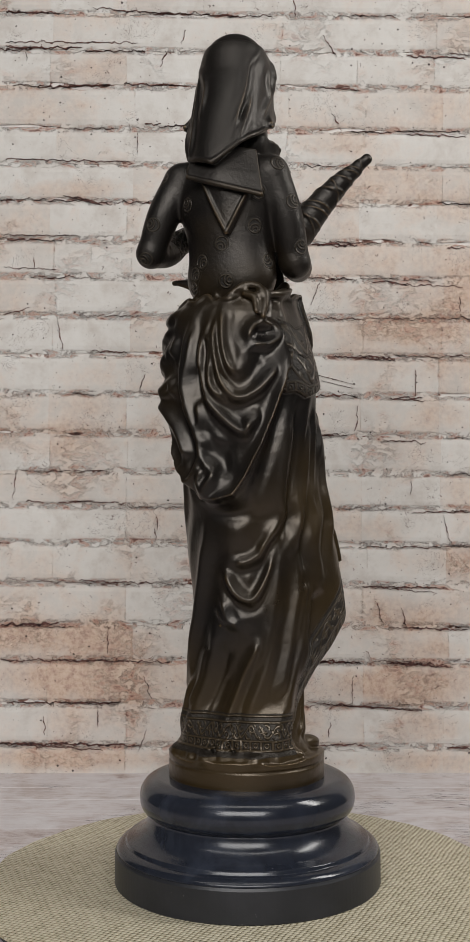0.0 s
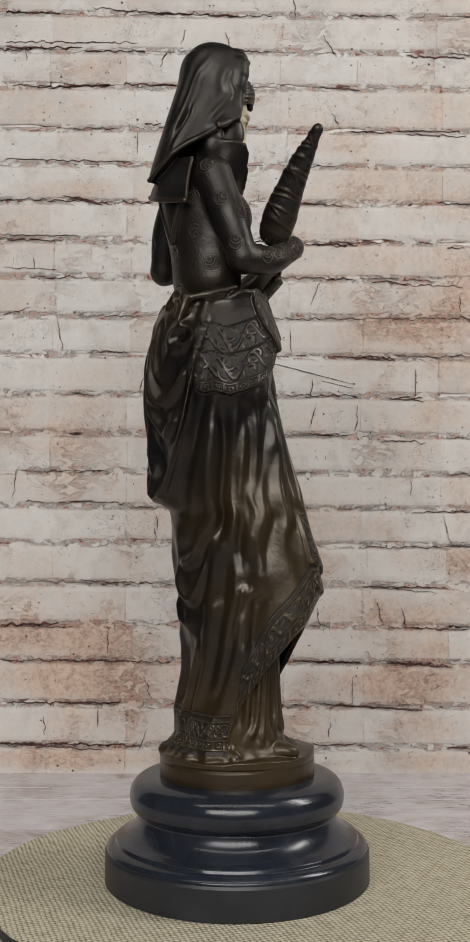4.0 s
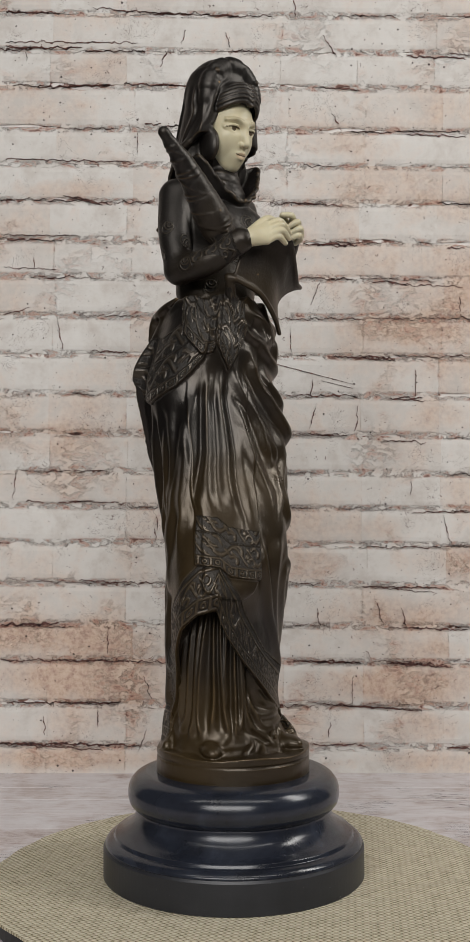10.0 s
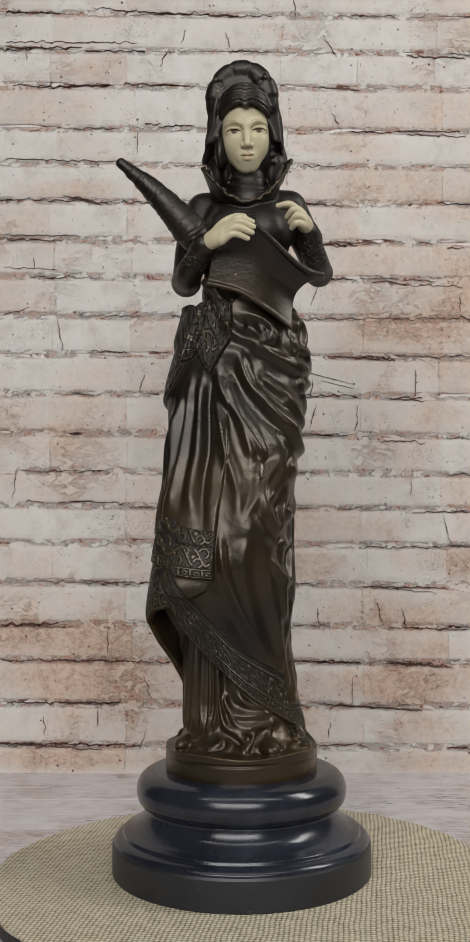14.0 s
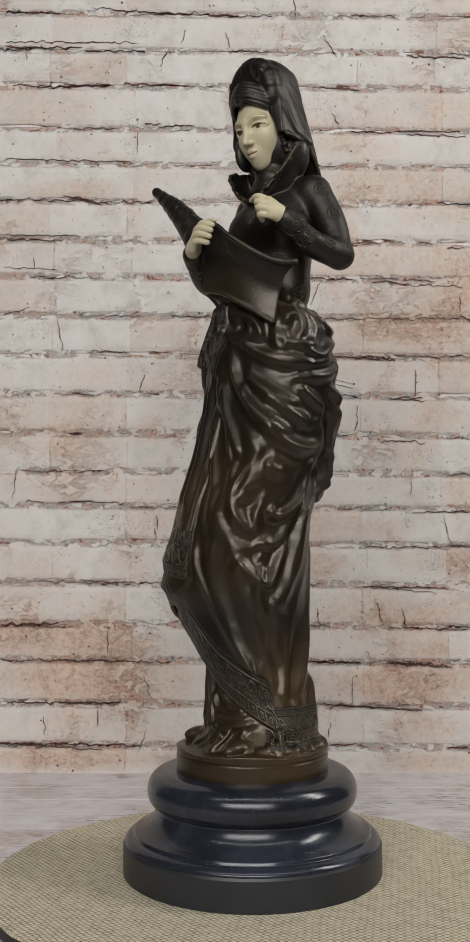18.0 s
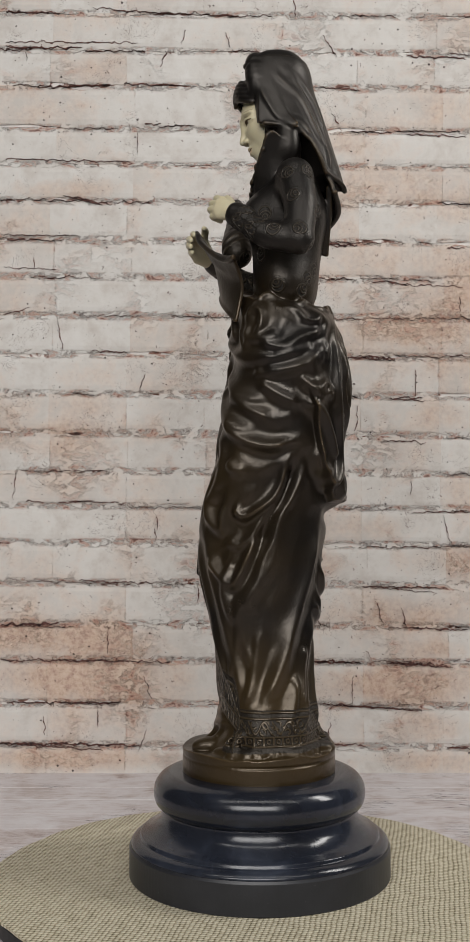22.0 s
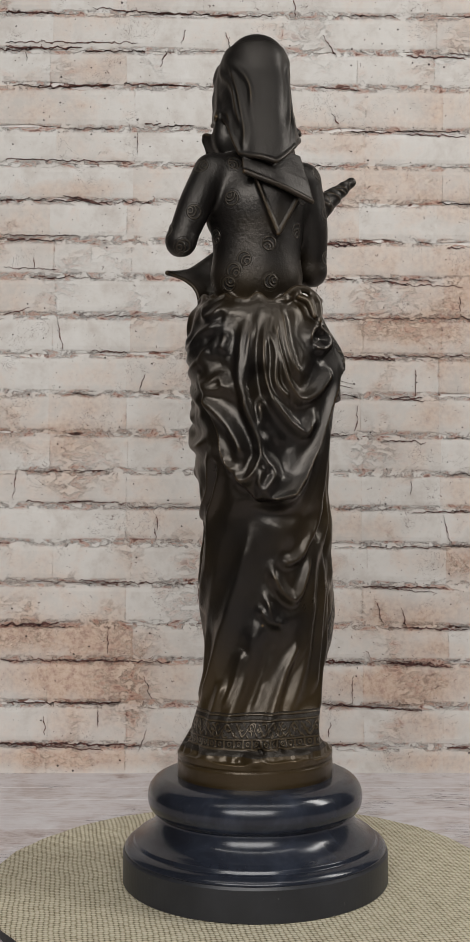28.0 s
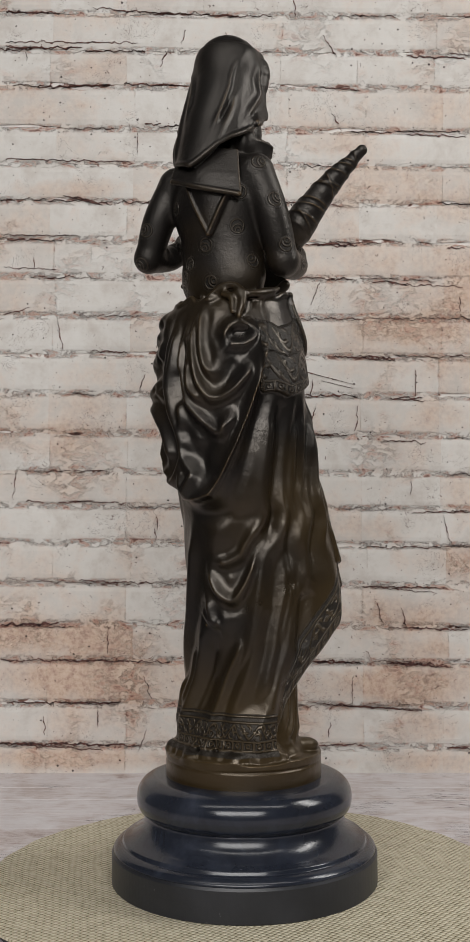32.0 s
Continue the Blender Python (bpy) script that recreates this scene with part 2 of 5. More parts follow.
    size = maths(nt, "MULTIPLY", maths(nt, "SUBTRACT", pick[0], 0.66, clamp=True), 0.17)
    edge = maths(nt, "ADD", holes.outputs["Distance"], maths(nt, "MULTIPLY", maths(nt, "SUBTRACT", grit, 0.5), 0.24))
    hole = maths(nt, "LESS_THAN", edge, size)
    pin = ramp(nt, noise_tex(nt, geo, 250, 2, 0.5, 0.8), [(0.72, (0, 0, 0)), (0.745, (1, 1, 1))])
    col = mix(nt, maths(nt, "MULTIPLY", maths(nt, "MAXIMUM", pin, hair), 0.75), col, (0.10, 0.06, 0.05))
    col = mix(nt, maths(nt, "MULTIPLY", hole, 0.9), col, (0.035, 0.022, 0.020))
    h = maths(nt, "SUBTRACT", maths(nt, "ADD", maths(nt, "MULTIPLY", mott, 0.5), maths(nt, "MULTIPLY", maths(nt, "MULTIPLY", grit, worn), 0.35)),
              maths(nt, "ADD", maths(nt, "MULTIPLY", red, 0.25), maths(nt, "MULTIPLY", lines, 0.4)))
    put(nt, b, col, 0.9, h, 0.8, 0.0018)
    b.inputs["Specular IOR Level"].default_value = 0.2
    return m


def mortar_material():
    m, nt, b, co = begin("flaking_mortar")
    n = noise_tex(nt, co, 85, 6, 0.7, 0.5)
    big = noise_tex(nt, co, 11, 3)
    t = maths(nt, "ADD", maths(nt, "MULTIPLY", n, 0.7), maths(nt, "MULTIPLY", big, 0.5))
    col = ramp(nt, t, [(0.46, (0.03, 0.016, 0.013)), (0.535, (0.25, 0.13, 0.10)), (0.585, (0.72, 0.68, 0.64))])
    put(nt, b, col, 0.95, n, 0.6, 0.003)
    return m


def crack_material():
    m, nt, b, co = begin("dark_crack")
    put(nt, b, ramp(nt, noise_tex(nt, co, 200, 3), [(0.35, (0.018, 0.010, 0.009)), (0.65, (0.15, 0.062, 0.050))]), 0.95)
    return m


def plank_material():
    m, nt, b, co = begin("whitewashed_plank")
    geo = nt.nodes.new("ShaderNodeNewGeometry").outputs["Position"]
    rnd = nt.nodes.new("ShaderNodeObjectInfo").outputs["Random"]
    mp = node(nt, "ShaderNodeMapping", {"Vector": geo, "Scale": (9, 34, 34)}).outputs[0]
    grain = noise_tex(nt, mp, 3.0, 7, 0.68, 1.2)
    blot = noise_tex(nt, geo, 26, 6, 0.65, 0.4)
    t = maths(nt, "ADD", maths(nt, "ADD", maths(nt, "MULTIPLY", grain, 0.5), maths(nt, "MULTIPLY", blot, 0.5)), maths(nt, "MULTIPLY", rnd, 0.06))
    col = ramp(nt, t, [(0.36, (0.30, 0.225, 0.20)), (0.46, (0.50, 0.435, 0.42)), (0.55, (0.60, 0.56, 0.565)), (0.70, (0.67, 0.65, 0.66))])
    # checks that open along the grain, here and there
    split = noise_tex(nt, node(nt, "ShaderNodeMapping", {"Vector": geo, "Scale": (7, 70, 70)}).outputs[0], 2.2, 4, 0.6, 1.5)
    split = maths(nt, "LESS_THAN", maths(nt, "ABSOLUTE", maths(nt, "SUBTRACT", split, 0.5)), 0.012)
    split = maths(nt, "MULTIPLY", split, ramp(nt, noise_tex(nt, geo, 17, 3), [(0.52, (0, 0, 0)), (0.58, (1, 1, 1))]))
    col = mix(nt, maths(nt, "MULTIPLY", split, 0.85), col, (0.07, 0.05, 0.05))
    put(nt, b, col, 0.8, maths(nt, "SUBTRACT", blot, split), 0.5, 0.0012)
    return m


def plain_material(name, colour, rough, grain=40, amount=0.12, metal=0.0):
    m, nt, b, co = begin(name)
    n = noise_tex(nt, co, grain, 4)
    lo = tuple(c * (1 - amount) for c in colour)
    hi = tuple(min(1, c * (1 + amount)) for c in colour)
    put(nt, b, ramp(nt, n, [(0.3, lo), (0.7, hi)]), rough, n, 0.1, 0.001)
    b.inputs["Metallic"].default_value = metal
    return m


BRONZE, IVORY, MARBLE, STONE = bronze_material(), ivory_material(), marble_material(), matte_stone_material()
BURLAP, BRICK, MORTAR, CRACK, PLANK = burlap_material(), brick_material(), mortar_material(), crack_material(), plank_material()
BLACK = plain_material("black_plastic", (0.012, 0.012, 0.013), 0.5)
PLASTER = plain_material("grey_plaster", (0.10, 0.098, 0.096), 0.9, 6)
CEILING = plain_material("ceiling_paint", (0.16, 0.16, 0.16), 0.9, 6)
CARPET = plain_material("dark_floor", (0.08, 0.075, 0.07), 0.8, 60)
EYELINE = plain_material("painted_eye", (0.095, 0.065, 0.033), 0.6)
BROW = plain_material("tinted_brow", (0.40, 0.34, 0.215), 0.5)
LIP = plain_material("tinted_lip", (0.47, 0.36, 0.235), 0.5)

# ---------------------------------------------------------------- mesh helpers
def mesh_object(name, verts, faces, material, parent=None, smooth=False):
    me = bpy.data.meshes.new(name)
    me.from_pydata([tuple(v) for v in verts], [], faces)
    me.materials.append(material)
    if smooth:
        me.polygons.foreach_set("use_smooth", [True] * len(me.polygons))
    me.update()
    ob = new(name, me)
    if parent is not None:
        ob.parent = parent
    return ob


def part(name, bm, material, parent, label="", smooth=False):
    me = bpy.data.meshes.new(name)
    bm.to_mesh(me)
    bm.free()
    me.materials.append(material)
    if smooth:
        me.polygons.foreach_set("use_smooth", [True] * len(me.polygons))
    ob = new(name, me)
    ob.parent = parent
    return tagged(ob, label)


def box_bm(lo, hi, bevel=0.0):
    bm = bmesh.new()
    bmesh.ops.create_cube(bm, size=1)
    for v in bm.verts:
        v.co = Vector([lo[i] + (v.co[i] + 0.5) * (hi[i] - lo[i]) for i in range(3)])
    if bevel:
        bmesh.ops.bevel(bm, geom=bm.edges[:], offset=bevel, segments=2, affect="EDGES")
    return bm


def lathe_bm(profile, steps=160):
    """Turns (radius, z) pairs about the z axis; a radius of 0 closes the end."""
    bm = bmesh.new()
    rings = []
    for r, z in profile:
        if r < 1e-6:
            rings.append([bm.verts.new((0, 0, z))])
        else:
            rings.append([bm.verts.new((r * math.cos(2 * math.pi * k / steps), r * math.sin(2 * math.pi * k / steps), z)) for k in range(steps)])
    for a, b in zip(rings, rings[1:]):
        for k in range(steps):
            k2 = (k + 1) % steps
            if len(a) == 1:
                bm.faces.new((a[0], b[k2], b[k]))
            elif len(b) == 1:
                bm.faces.new((a[k], a[k2], b[0]))
            else:
                bm.faces.new((a[k], a[k2], b[k2], b[k]))
    bmesh.ops.recalc_face_normals(bm, faces=bm.faces[:])
    return bm


def rounded(points, radius, steps=5):
    """A profile with its inner corners rounded."""
    out = [points[0]]
    for p, q, r in zip(points, points[1:], points[2:]):
        p, q, r = Vector(p), Vector(q), Vector(r)
        d = min(radius, (p - q).length * 0.45, (r - q).length * 0.45)
        a, c = q + (p - q).normalized() * d, q + (r - q).normalized() * d
        for k in range(steps + 1):
            f = k / steps
            out.append(tuple(a * (1 - f) ** 2 + q * 2 * f * (1 - f) + c * f * f))
    return out + [points[-1]]


def curve_points(pts, n, closed=False):
    """Catmull-Rom through pts, n samples, of any dimension."""
    p = np.asarray(pts, float)
    if len(p) == 2:
        return p[0] + (p[1] - p[0]) * np.linspace(0, 1, n)[:, None]
    p = np.vstack([2 * p[0] - p[1], p, 2 * p[-1] - p[-2]])
    s = np.linspace(0, len(p) - 3 - 1e-9, n)
    i = s.astype(int)
    f = (s - i)[:, None]
    a, b, c, d = p[i], p[i + 1], p[i + 2], p[i + 3]
    return 0.5 * (2 * b + (c - a) * f + (2 * a - 5 * b + 4 * c - d) * f ** 2 + (3 * b - a - 3 * c + d) * f ** 3)


# ---------------------------------------------------------------- room shell
def room_shell():
    x, y0, y1, z0, z1, w = 2.1, -2.4, 1.5, -0.80, 2.25, 0.1
    for name, lo, hi, mat, label in (
            ("floor", (-x - w, y0 - w, z0 - w), (x + w, y1 + w, z0), CARPET, "dark carpeted studio floor below the table"),
            ("ceiling", (-x - w, y0 - w, z1), (x + w, y1 + w, z1 + w), CEILING, "plain painted studio ceiling"),
            ("wall_north", (-x, y1, z0), (x, y1 + w, z1), PLASTER, "plain grey plaster wall behind the brick panel"),
            ("wall_south", (-x, y0 - w, z0), (x, y0, z1), PLASTER, "plain grey plaster wall behind the camera"),
            ("wall_west", (-x - w, y0 - w, z0), (-x, y1 + w, z1), PLASTER, "plain grey plaster side wall"),
            ("wall_east", (x, y0 - w, z0), (x + w, y1 + w, z1), PLASTER, "plain grey plaster side wall")):
        me = bpy.data.meshes.new(name)
        bm = box_bm(lo, hi)
        bm.to_mesh(me)
        bm.free()
        me.materials.append(mat)
        tagged(new(name, me), label, name.split("_")[0], kind="structure")


room_shell()

# ---------------------------------------------------------------- turntable, burlap, pedestal
TABLE_TOP = -0.019
DISC_R = 0.1705


def turntable():
    base = tagged(new("turntable"), "round black display turntable on the planks", "turntable")
    part("platter", lathe_bm(rounded([(0, -0.0135), (DISC_R - 0.006, -0.0135), (DISC_R - 0.001, -0.012), (DISC_R - 0.001, -0.003), (DISC_R - 0.002, -0.0022), (0, -0.0022)], 0.0015), 120), BLACK, base, smooth=False)
    part("foot_ring", lathe_bm([(0, TABLE_TOP), (0.13, TABLE_TOP), (0.13, -0.0137), (0, -0.0137)], 80), BLACK, base)
    return base


def burlap_cover():
    """A trimmed disc of sacking, a little uneven at its edge."""
    n, rings = 220, 10
    verts, faces = [], []
    for side, z in ((0, 0.0), (1, -0.0018)):
        verts.append((0, 0, z))
        for j in range(1, rings + 1):
            for k in range(n):
                a = 2 * math.pi * k / n
                edge = DISC_R + 0.001 + 0.0007 * math.sin(3 * a + 1) + 0.0005 * math.sin(11 * a) + 0.0005 * math.sin(29 * a + 2) \
                    + 0.007 * max(0.0, math.cos(a - 1.12)) ** 6
                r = edge * j / rings
                lift = 0.0 if j < rings else -0.0004
                verts.append((r * math.cos(a), r * math.sin(a), z + (lift if side == 0 else 0)))
    stride = 1 + rings * n
    for s in (0, 1):
        o = s * stride
        for k in range(n):
            k2 = (k + 1) % n
            f = (o, o + 1 + k, o + 1 + k2)
            faces.append(f if s == 0 else f[::-1])
            for j in range(1, rings):
                q = (o + 1 + (j - 1) * n + k, o + 1 + j * n + k, o + 1 + j * n + k2, o + 1 + (j - 1) * n + k2)
                faces.append(q if s == 0 else q[::-1])
    last = 1 + (rings - 1) * n
    for k in range(n):
        k2 = (k + 1) % n
        faces.append((last + k, stride + last + k, stride + last + k2, last + k2))
    ob = mesh_object("burlap_cover", verts, faces, BURLAP)
    return tagged(ob, "round beige woven burlap cloth covering the turntable", "cloth")


def marble_pedestal():
    base = tagged(new("marble_pedestal"), "polished black marble round pedestal with moulded tiers", "pedestal")
    foot = [(0, 0.0), (0.0868, 0.0), (0.0876, 0.0008), (0.0876, 0.0195), (0.0868, 0.0212)]
    part("plinth", lathe_bm(foot + [(0, 0.0212)]), STONE, base, "matte dark marble foot with chipped lower edge", smooth=False)
    prof = [(0, 0.0213), (0.0866, 0.0213), (0.0862, 0.0228), (0.0845, 0.0246), (0.0822, 0.0258), (0.0808, 0.0263), (0.0803, 0.0274), (0.0797, 0.0285), (0.0780, 0.0293),
            (0.0745, 0.0310), (0.0710, 0.0336), (0.0682, 0.0365), (0.0664, 0.0397), (0.0656, 0.0425), (0.0655, 0.0440)]
    part("cove", lathe_bm(curve_prof(prof)), MARBLE, base, smooth=True)
    prof = [(0, 0.0441), (0.0652, 0.0441), (0.0672, 0.0452), (0.0697, 0.0478), (0.0709, 0.0510), (0.0713, 0.0545), (0.0710, 0.0580), (0.0698, 0.0614), (0.0672, 0.0648), (0.0640, 0.0668), (0.0605, 0.0680), (0.0560, 0.0684)]
    part("torus", lathe_bm(curve_prof(prof, True)), MARBLE, base, smooth=True)
    return base


def curve_prof(prof, close=False):
    body = [tuple(p) for p in curve_points(prof[1:], 60)]
    out = [prof[0]] + body
    out.append((0, body[-1][1]))
    return out


turntable_ob, burlap_ob, pedestal_ob = turntable(), burlap_cover(), marble_pedestal()

# ---------------------------------------------------------------- the bronze figure
# Millimetres, about the pedestal's axis: x to the figure's left, -y to its front, z up from the burlap.
# Sections are half-widths towards evenly spaced directions (8 or 12); the first is the front, then round by the figure's left.
SKIRT_FOOT = [
    (80, 32.8, 31.8, 37.7, 45, 46, 46.3, 41.4, 48.3, 49.8, 42, 40.1, 34.3),
    (90, 31.8, 30.8, 36.7, 44, 45, 45.3, 40.4, 47.3, 48.8, 41, 39.1, 33.3),
    (100, 31.8, 30.8, 36.7, 44, 45, 45.3, 40.4, 47.3, 48.8, 41, 39.1, 33.3),
    (118, 30.4, 28.3, 33.4, 38.9, 41.6, 41.7, 37.2, 41.3, 45.3, 43.1, 42, 36.4),
    (136, 31, 29.6, 31.9, 34.4, 40, 38.1, 35.4, 40.5, 45.2, 48.9, 49.1, 41.1),
    (154, 33.4, 31, 32.5, 33.1, 38, 37.7, 36.4, 40.5, 47.2, 58.1, 59.4, 46.5),
    (172, 37.2, 32.9, 35.4, 35.4, 37.9, 38.1, 40.8, 42.5, 47.4, 62.3, 66.3, 53.9)]
SKIRT_KNEE = [
    (190, 44.3, 35.4, 37.4, 36.6, 38.4, 39.3, 43.1, 44, 47.2, 60.7, 65.5, 59.8),
    (208, 43.9, 39.3, 37.2, 35.4, 39.9, 41, 43.2, 43.5, 47.6, 58.8, 62.6, 56.5),
    (226, 40.9, 40.5, 36, 34.8, 40.7, 42.3, 46.3, 46.9, 48.5, 56.5, 60.2, 51.6),
    (240, 38.9, 39.6, 37.2, 36.2, 41.1, 42.8, 46.8, 47.4, 49.5, 55.5, 58.7, 49.4),
    (250, 36.9, 38.7, 38.4, 37.7, 41.5, 47.5, 55.6, 54.3, 50.4, 54.6, 57.1, 47.1),
    (262, 33.1, 34.8, 38.7, 38.3, 42.6, 51.9, 55.7, 56.1, 51.9, 52.3, 54.1, 42.8)]
SKIRT_HIP = [
    (280, 28.5, 31.2, 39.2, 42.9, 47.2, 55.2, 56, 56.7, 54, 51.5, 50.9, 38.2),
    (298, 24.8, 32.4, 41.9, 43.3, 50.7, 57.6, 59.7, 59, 54.9, 52.2, 46.8, 34.3),
    (316, 21.9, 29.3, 36.8, 43.9, 54.7, 60.2, 63.2, 61.4, 58.2, 54.1, 44.9, 30.8),
    (334, 19.1, 23.7, 33.6, 46.4, 56.6, 59.8, 62.5, 61.8, 59.2, 52.9, 42.8, 29.3),
    (352, 20.1, 22.6, 36, 47.9, 56.2, 58.5, 59.1, 62.5, 57.4, 47.8, 40.2, 29.6)]
SKIRT_WAIST = [
    (370, 18, 23.2, 35.2, 45.3, 53.4, 57.7, 55.9, 57, 52.5, 42.7, 36.5, 25.7),
    (386, 17.6, 19, 31.1, 39.2, 39, 43, 46.7, 50.8, 46.4, 39.2, 31.6, 21.2),
    (398, 14.1, 15.2, 24.9, 31.4, 31.2, 34.4, 37.4, 40.6, 37.1, 31.4, 25.3, 17)]
UNDERSKIRT = [
    (80, 36, 42, 42, 40, 40, 44, 44, 40), (92, 31, 35, 37, 36, 36, 42, 41, 36), (110, 27, 29, 31, 32, 32, 40, 40, 33), (140, 26, 26, 29, 30, 30, 36, 40, 32),
    (210, 26, 26, 27, 28, 28, 32, 34, 28)]


GAIN = 1.8


class Loft:
    """A closed wall through sections, with folds and stepped layers laid on it, as a radius over angle and height."""

    def __init__(self, rows, res_z=1.0, cells=480):
        rows = np.array(rows, float)
        self.z0, self.z1, self.cells = rows[0, 0], rows[-1, 0], cells
        self.zs = np.arange(self.z0, self.z1 + 0.5, res_z)
        n = rows.shape[1] - 1
        h = np.stack([np.interp(self.zs, rows[:, 0], rows[:, i]) for i in range(1, n + 1)], 1)
        k = max(1, int((7 if n == 8 else 4) / res_z))
        pad = np.vstack([h[:1]] * k + [h] + [h[-1:]] * k)
        c = np.cumsum(np.vstack([np.zeros((1, n)), pad]), 0)
        h = (c[2 * k + 1:] - c[:-2 * k - 1])[:len(self.zs)] / (2 * k + 1)
        q = n // 4
        self.cx, self.cy = (h[:, q] - h[:, 3 * q]) / 2, (h[:, 2 * q] - h[:, 0]) / 2
        an = np.arange(n) * 2 * math.pi / n
        rel = h - self.cx[:, None] * np.sin(an) + self.cy[:, None] * np.cos(an)
        spec = np.fft.rfft(rel, axis=1)
        spec[:, -1] *= 0.5
        fine = np.linspace(0, 2 * math.pi, cells, endpoint=False)
        # the outline that all the half-planes at those half-widths leave
        dirs = np.linspace(0, 2 * math.pi, 96, endpoint=False)
        reach = sum((1 if m == 0 else 2) / n * (spec[:, m, None] * np.exp(1j * m * dirs)).real for m in range(n // 2 + 1))
        self.R = np.full((len(self.zs), cells), 1e3)
        for i, a in enumerate(dirs):
            c = np.cos(fine - a)
            ok = c > 0.25
            self.R[:, ok] = np.minimum(self.R[:, ok], reach[:, i:i + 1] / c[None, ok])
        self.theta = fine
        self.base = self.R.copy()
        self.ridge, self.hollow, self.near, self.cut = (np.zeros_like(self.R) for _ in range(4))

    def centre(self, z):
        return np.interp(z, self.zs, self.cx), np.interp(z, self.zs, self.cy)

    def radius(self, theta, z, table=None):
        t = self.R if table is None else table
        j = np.clip((np.asarray(z) - self.z0) / (self.zs[1] - self.zs[0]), 0, len(self.zs) - 1.001)
        i = np.mod(np.asarray(theta), 2 * math.pi) / (2 * math.pi) * self.cells
        j0, i0 = j.astype(int), i.astype(int) % self.cells
        i1, fj, fi = (i0 + 1) % self.cells, j - j0, i - np.floor(i)
        return (t[j0, i0] * (1 - fi) + t[j0, i1] * fi) * (1 - fj) + (t[j0 + 1, i0] * (1 - fi) + t[j0 + 1, i1] * fi) * fj

    def along(self, pts, n):
        p = np.array(pts, float)
        p[:, 0] = np.degrees(np.unwrap(np.radians(p[:, 0])))
        return curve_points(p, n)

    def fold(self, pts, height, width, taper=True):
        """A ridge (or a furrow, where height is below 0) along (degrees, z) points."""
        rough = np.array(pts, float)
        rough[:, 0] = np.degrees(np.unwrap(np.radians(rough[:, 0]))) * 0.8
        p = self.along(pts, int(np.linalg.norm(np.diff(rough, axis=0), axis=1).sum() * 1.2) + 8)
        best = np.full(self.R.shape, 1e9)
        amp = np.zeros(self.R.shape)
        zlo, zhi = p[:, 1].min() - 4 * width, p[:, 1].max() + 4 * width
        rows = np.where((self.zs >= zlo) & (self.zs <= zhi))[0]
        if not len(rows):
            return
        r0, r1 = rows[0], rows[-1] + 1
        mean = 45.0
        for k, (a, z) in enumerate(p):
            f = k / (len(p) - 1)
            s = min(1.0, 4 * f + 0.25, 4 * (1 - f) + 0.25) if taper else 1.0
            da = (self.theta - math.radians(a) + math.pi) % (2 * math.pi) - math.pi
            d = (da[None, :] * mean) ** 2 + (self.zs[r0:r1, None] - z) ** 2
            near = d < best[r0:r1]
            best[r0:r1][near] = d[near]
            amp[r0:r1][near] = s
        d = best[r0:r1] / width ** 2
        self.R[r0:r1] += GAIN * height * amp[r0:r1] * (np.exp(-(d + 0.02) ** 0.72) - 0.42 * np.exp(-d / 7.0))

    def crease(self, pts, height, width):
        """A crisp ridge along (degrees, z) points with hollows beside it, steeper below; a furrow where height is below 0. settle() lays them all on."""
        rough = np.array(pts, float)
        rough[:, 0] = np.degrees(np.unwrap(np.radians(rough[:, 0]))) * 0.85
        p = self.along(pts, int(np.linalg.norm(np.diff(rough, axis=0), axis=1).sum() * 1.1) + 8)
        reach = 10 * width
        i = np.where((self.zs >= p[:, 1].min() - reach) & (self.zs <= p[:, 1].max() + reach))[0]
        if not len(i):
            return
        r0, r1 = i[0], i[-1] + 1
        best, amp = np.full((r1 - r0, self.cells), 1e9), np.zeros((r1 - r0, self.cells))
        for k, (a, z) in enumerate(p):
            f = k / (len(p) - 1)
            s = min(1.0, 5 * f + 0.3, 5 * (1 - f) + 0.3)
            da = (self.theta - math.radians(a) + math.pi) % (2 * math.pi) - math.pi
            dz = self.zs[r0:r1, None] - z
            d = (da[None, :] * 48.0) ** 2 + (dz * np.where(dz < 0, 1.35, 1.0)) ** 2
            near = d < best
            best[near], amp[near] = d[near], s
        d = np.sqrt(best) / width
        if height < 0:
            q = self.cut[r0:r1]
            np.maximum(q, -height * amp * np.exp(-d ** 2), out=q)
            return
        p = amp * np.exp(-(np.sqrt(d * d + 0.35) - 0.59) / 1.25)
        for q, w in ((self.ridge, height * p), (self.near, p), (self.hollow, height * amp * np.exp(-(d / 4.2) ** 2))):
            np.maximum(q[r0:r1], w, out=q[r0:r1])

    def settle(self, crest=0.5, sink=1.3):
        laid = crest * self.ridge - sink * self.hollow * (1 - self.near) - self.cut
        for _ in range(5):
            laid = (np.roll(laid, 1, 1) + 2 * laid + np.roll(laid, -1, 1)) / 4
            laid[1:-1] = (laid[:-2] + 2 * laid[1:-1] + laid[2:]) / 4
        self.R += laid

    def layer(self, hem, rise, soft_side=1.9, edge=1.2, fade=None):
        """Cloth laid over the wall above a hem line of (degrees, z), between two angles."""
        p = np.array(hem, float)
        a = np.degrees(np.unwrap(np.radians(p[:, 0])))
        mid = (a[0] + a[-1]) / 2
        th = (np.degrees(self.theta) - mid + 180) % 360 - 180 + mid
        zh = np.interp(th, a, p[:, 1], left=1e4, right=1e4)
        up = np.clip((self.zs[:, None] - zh[None, :]) / edge, 0, 1)
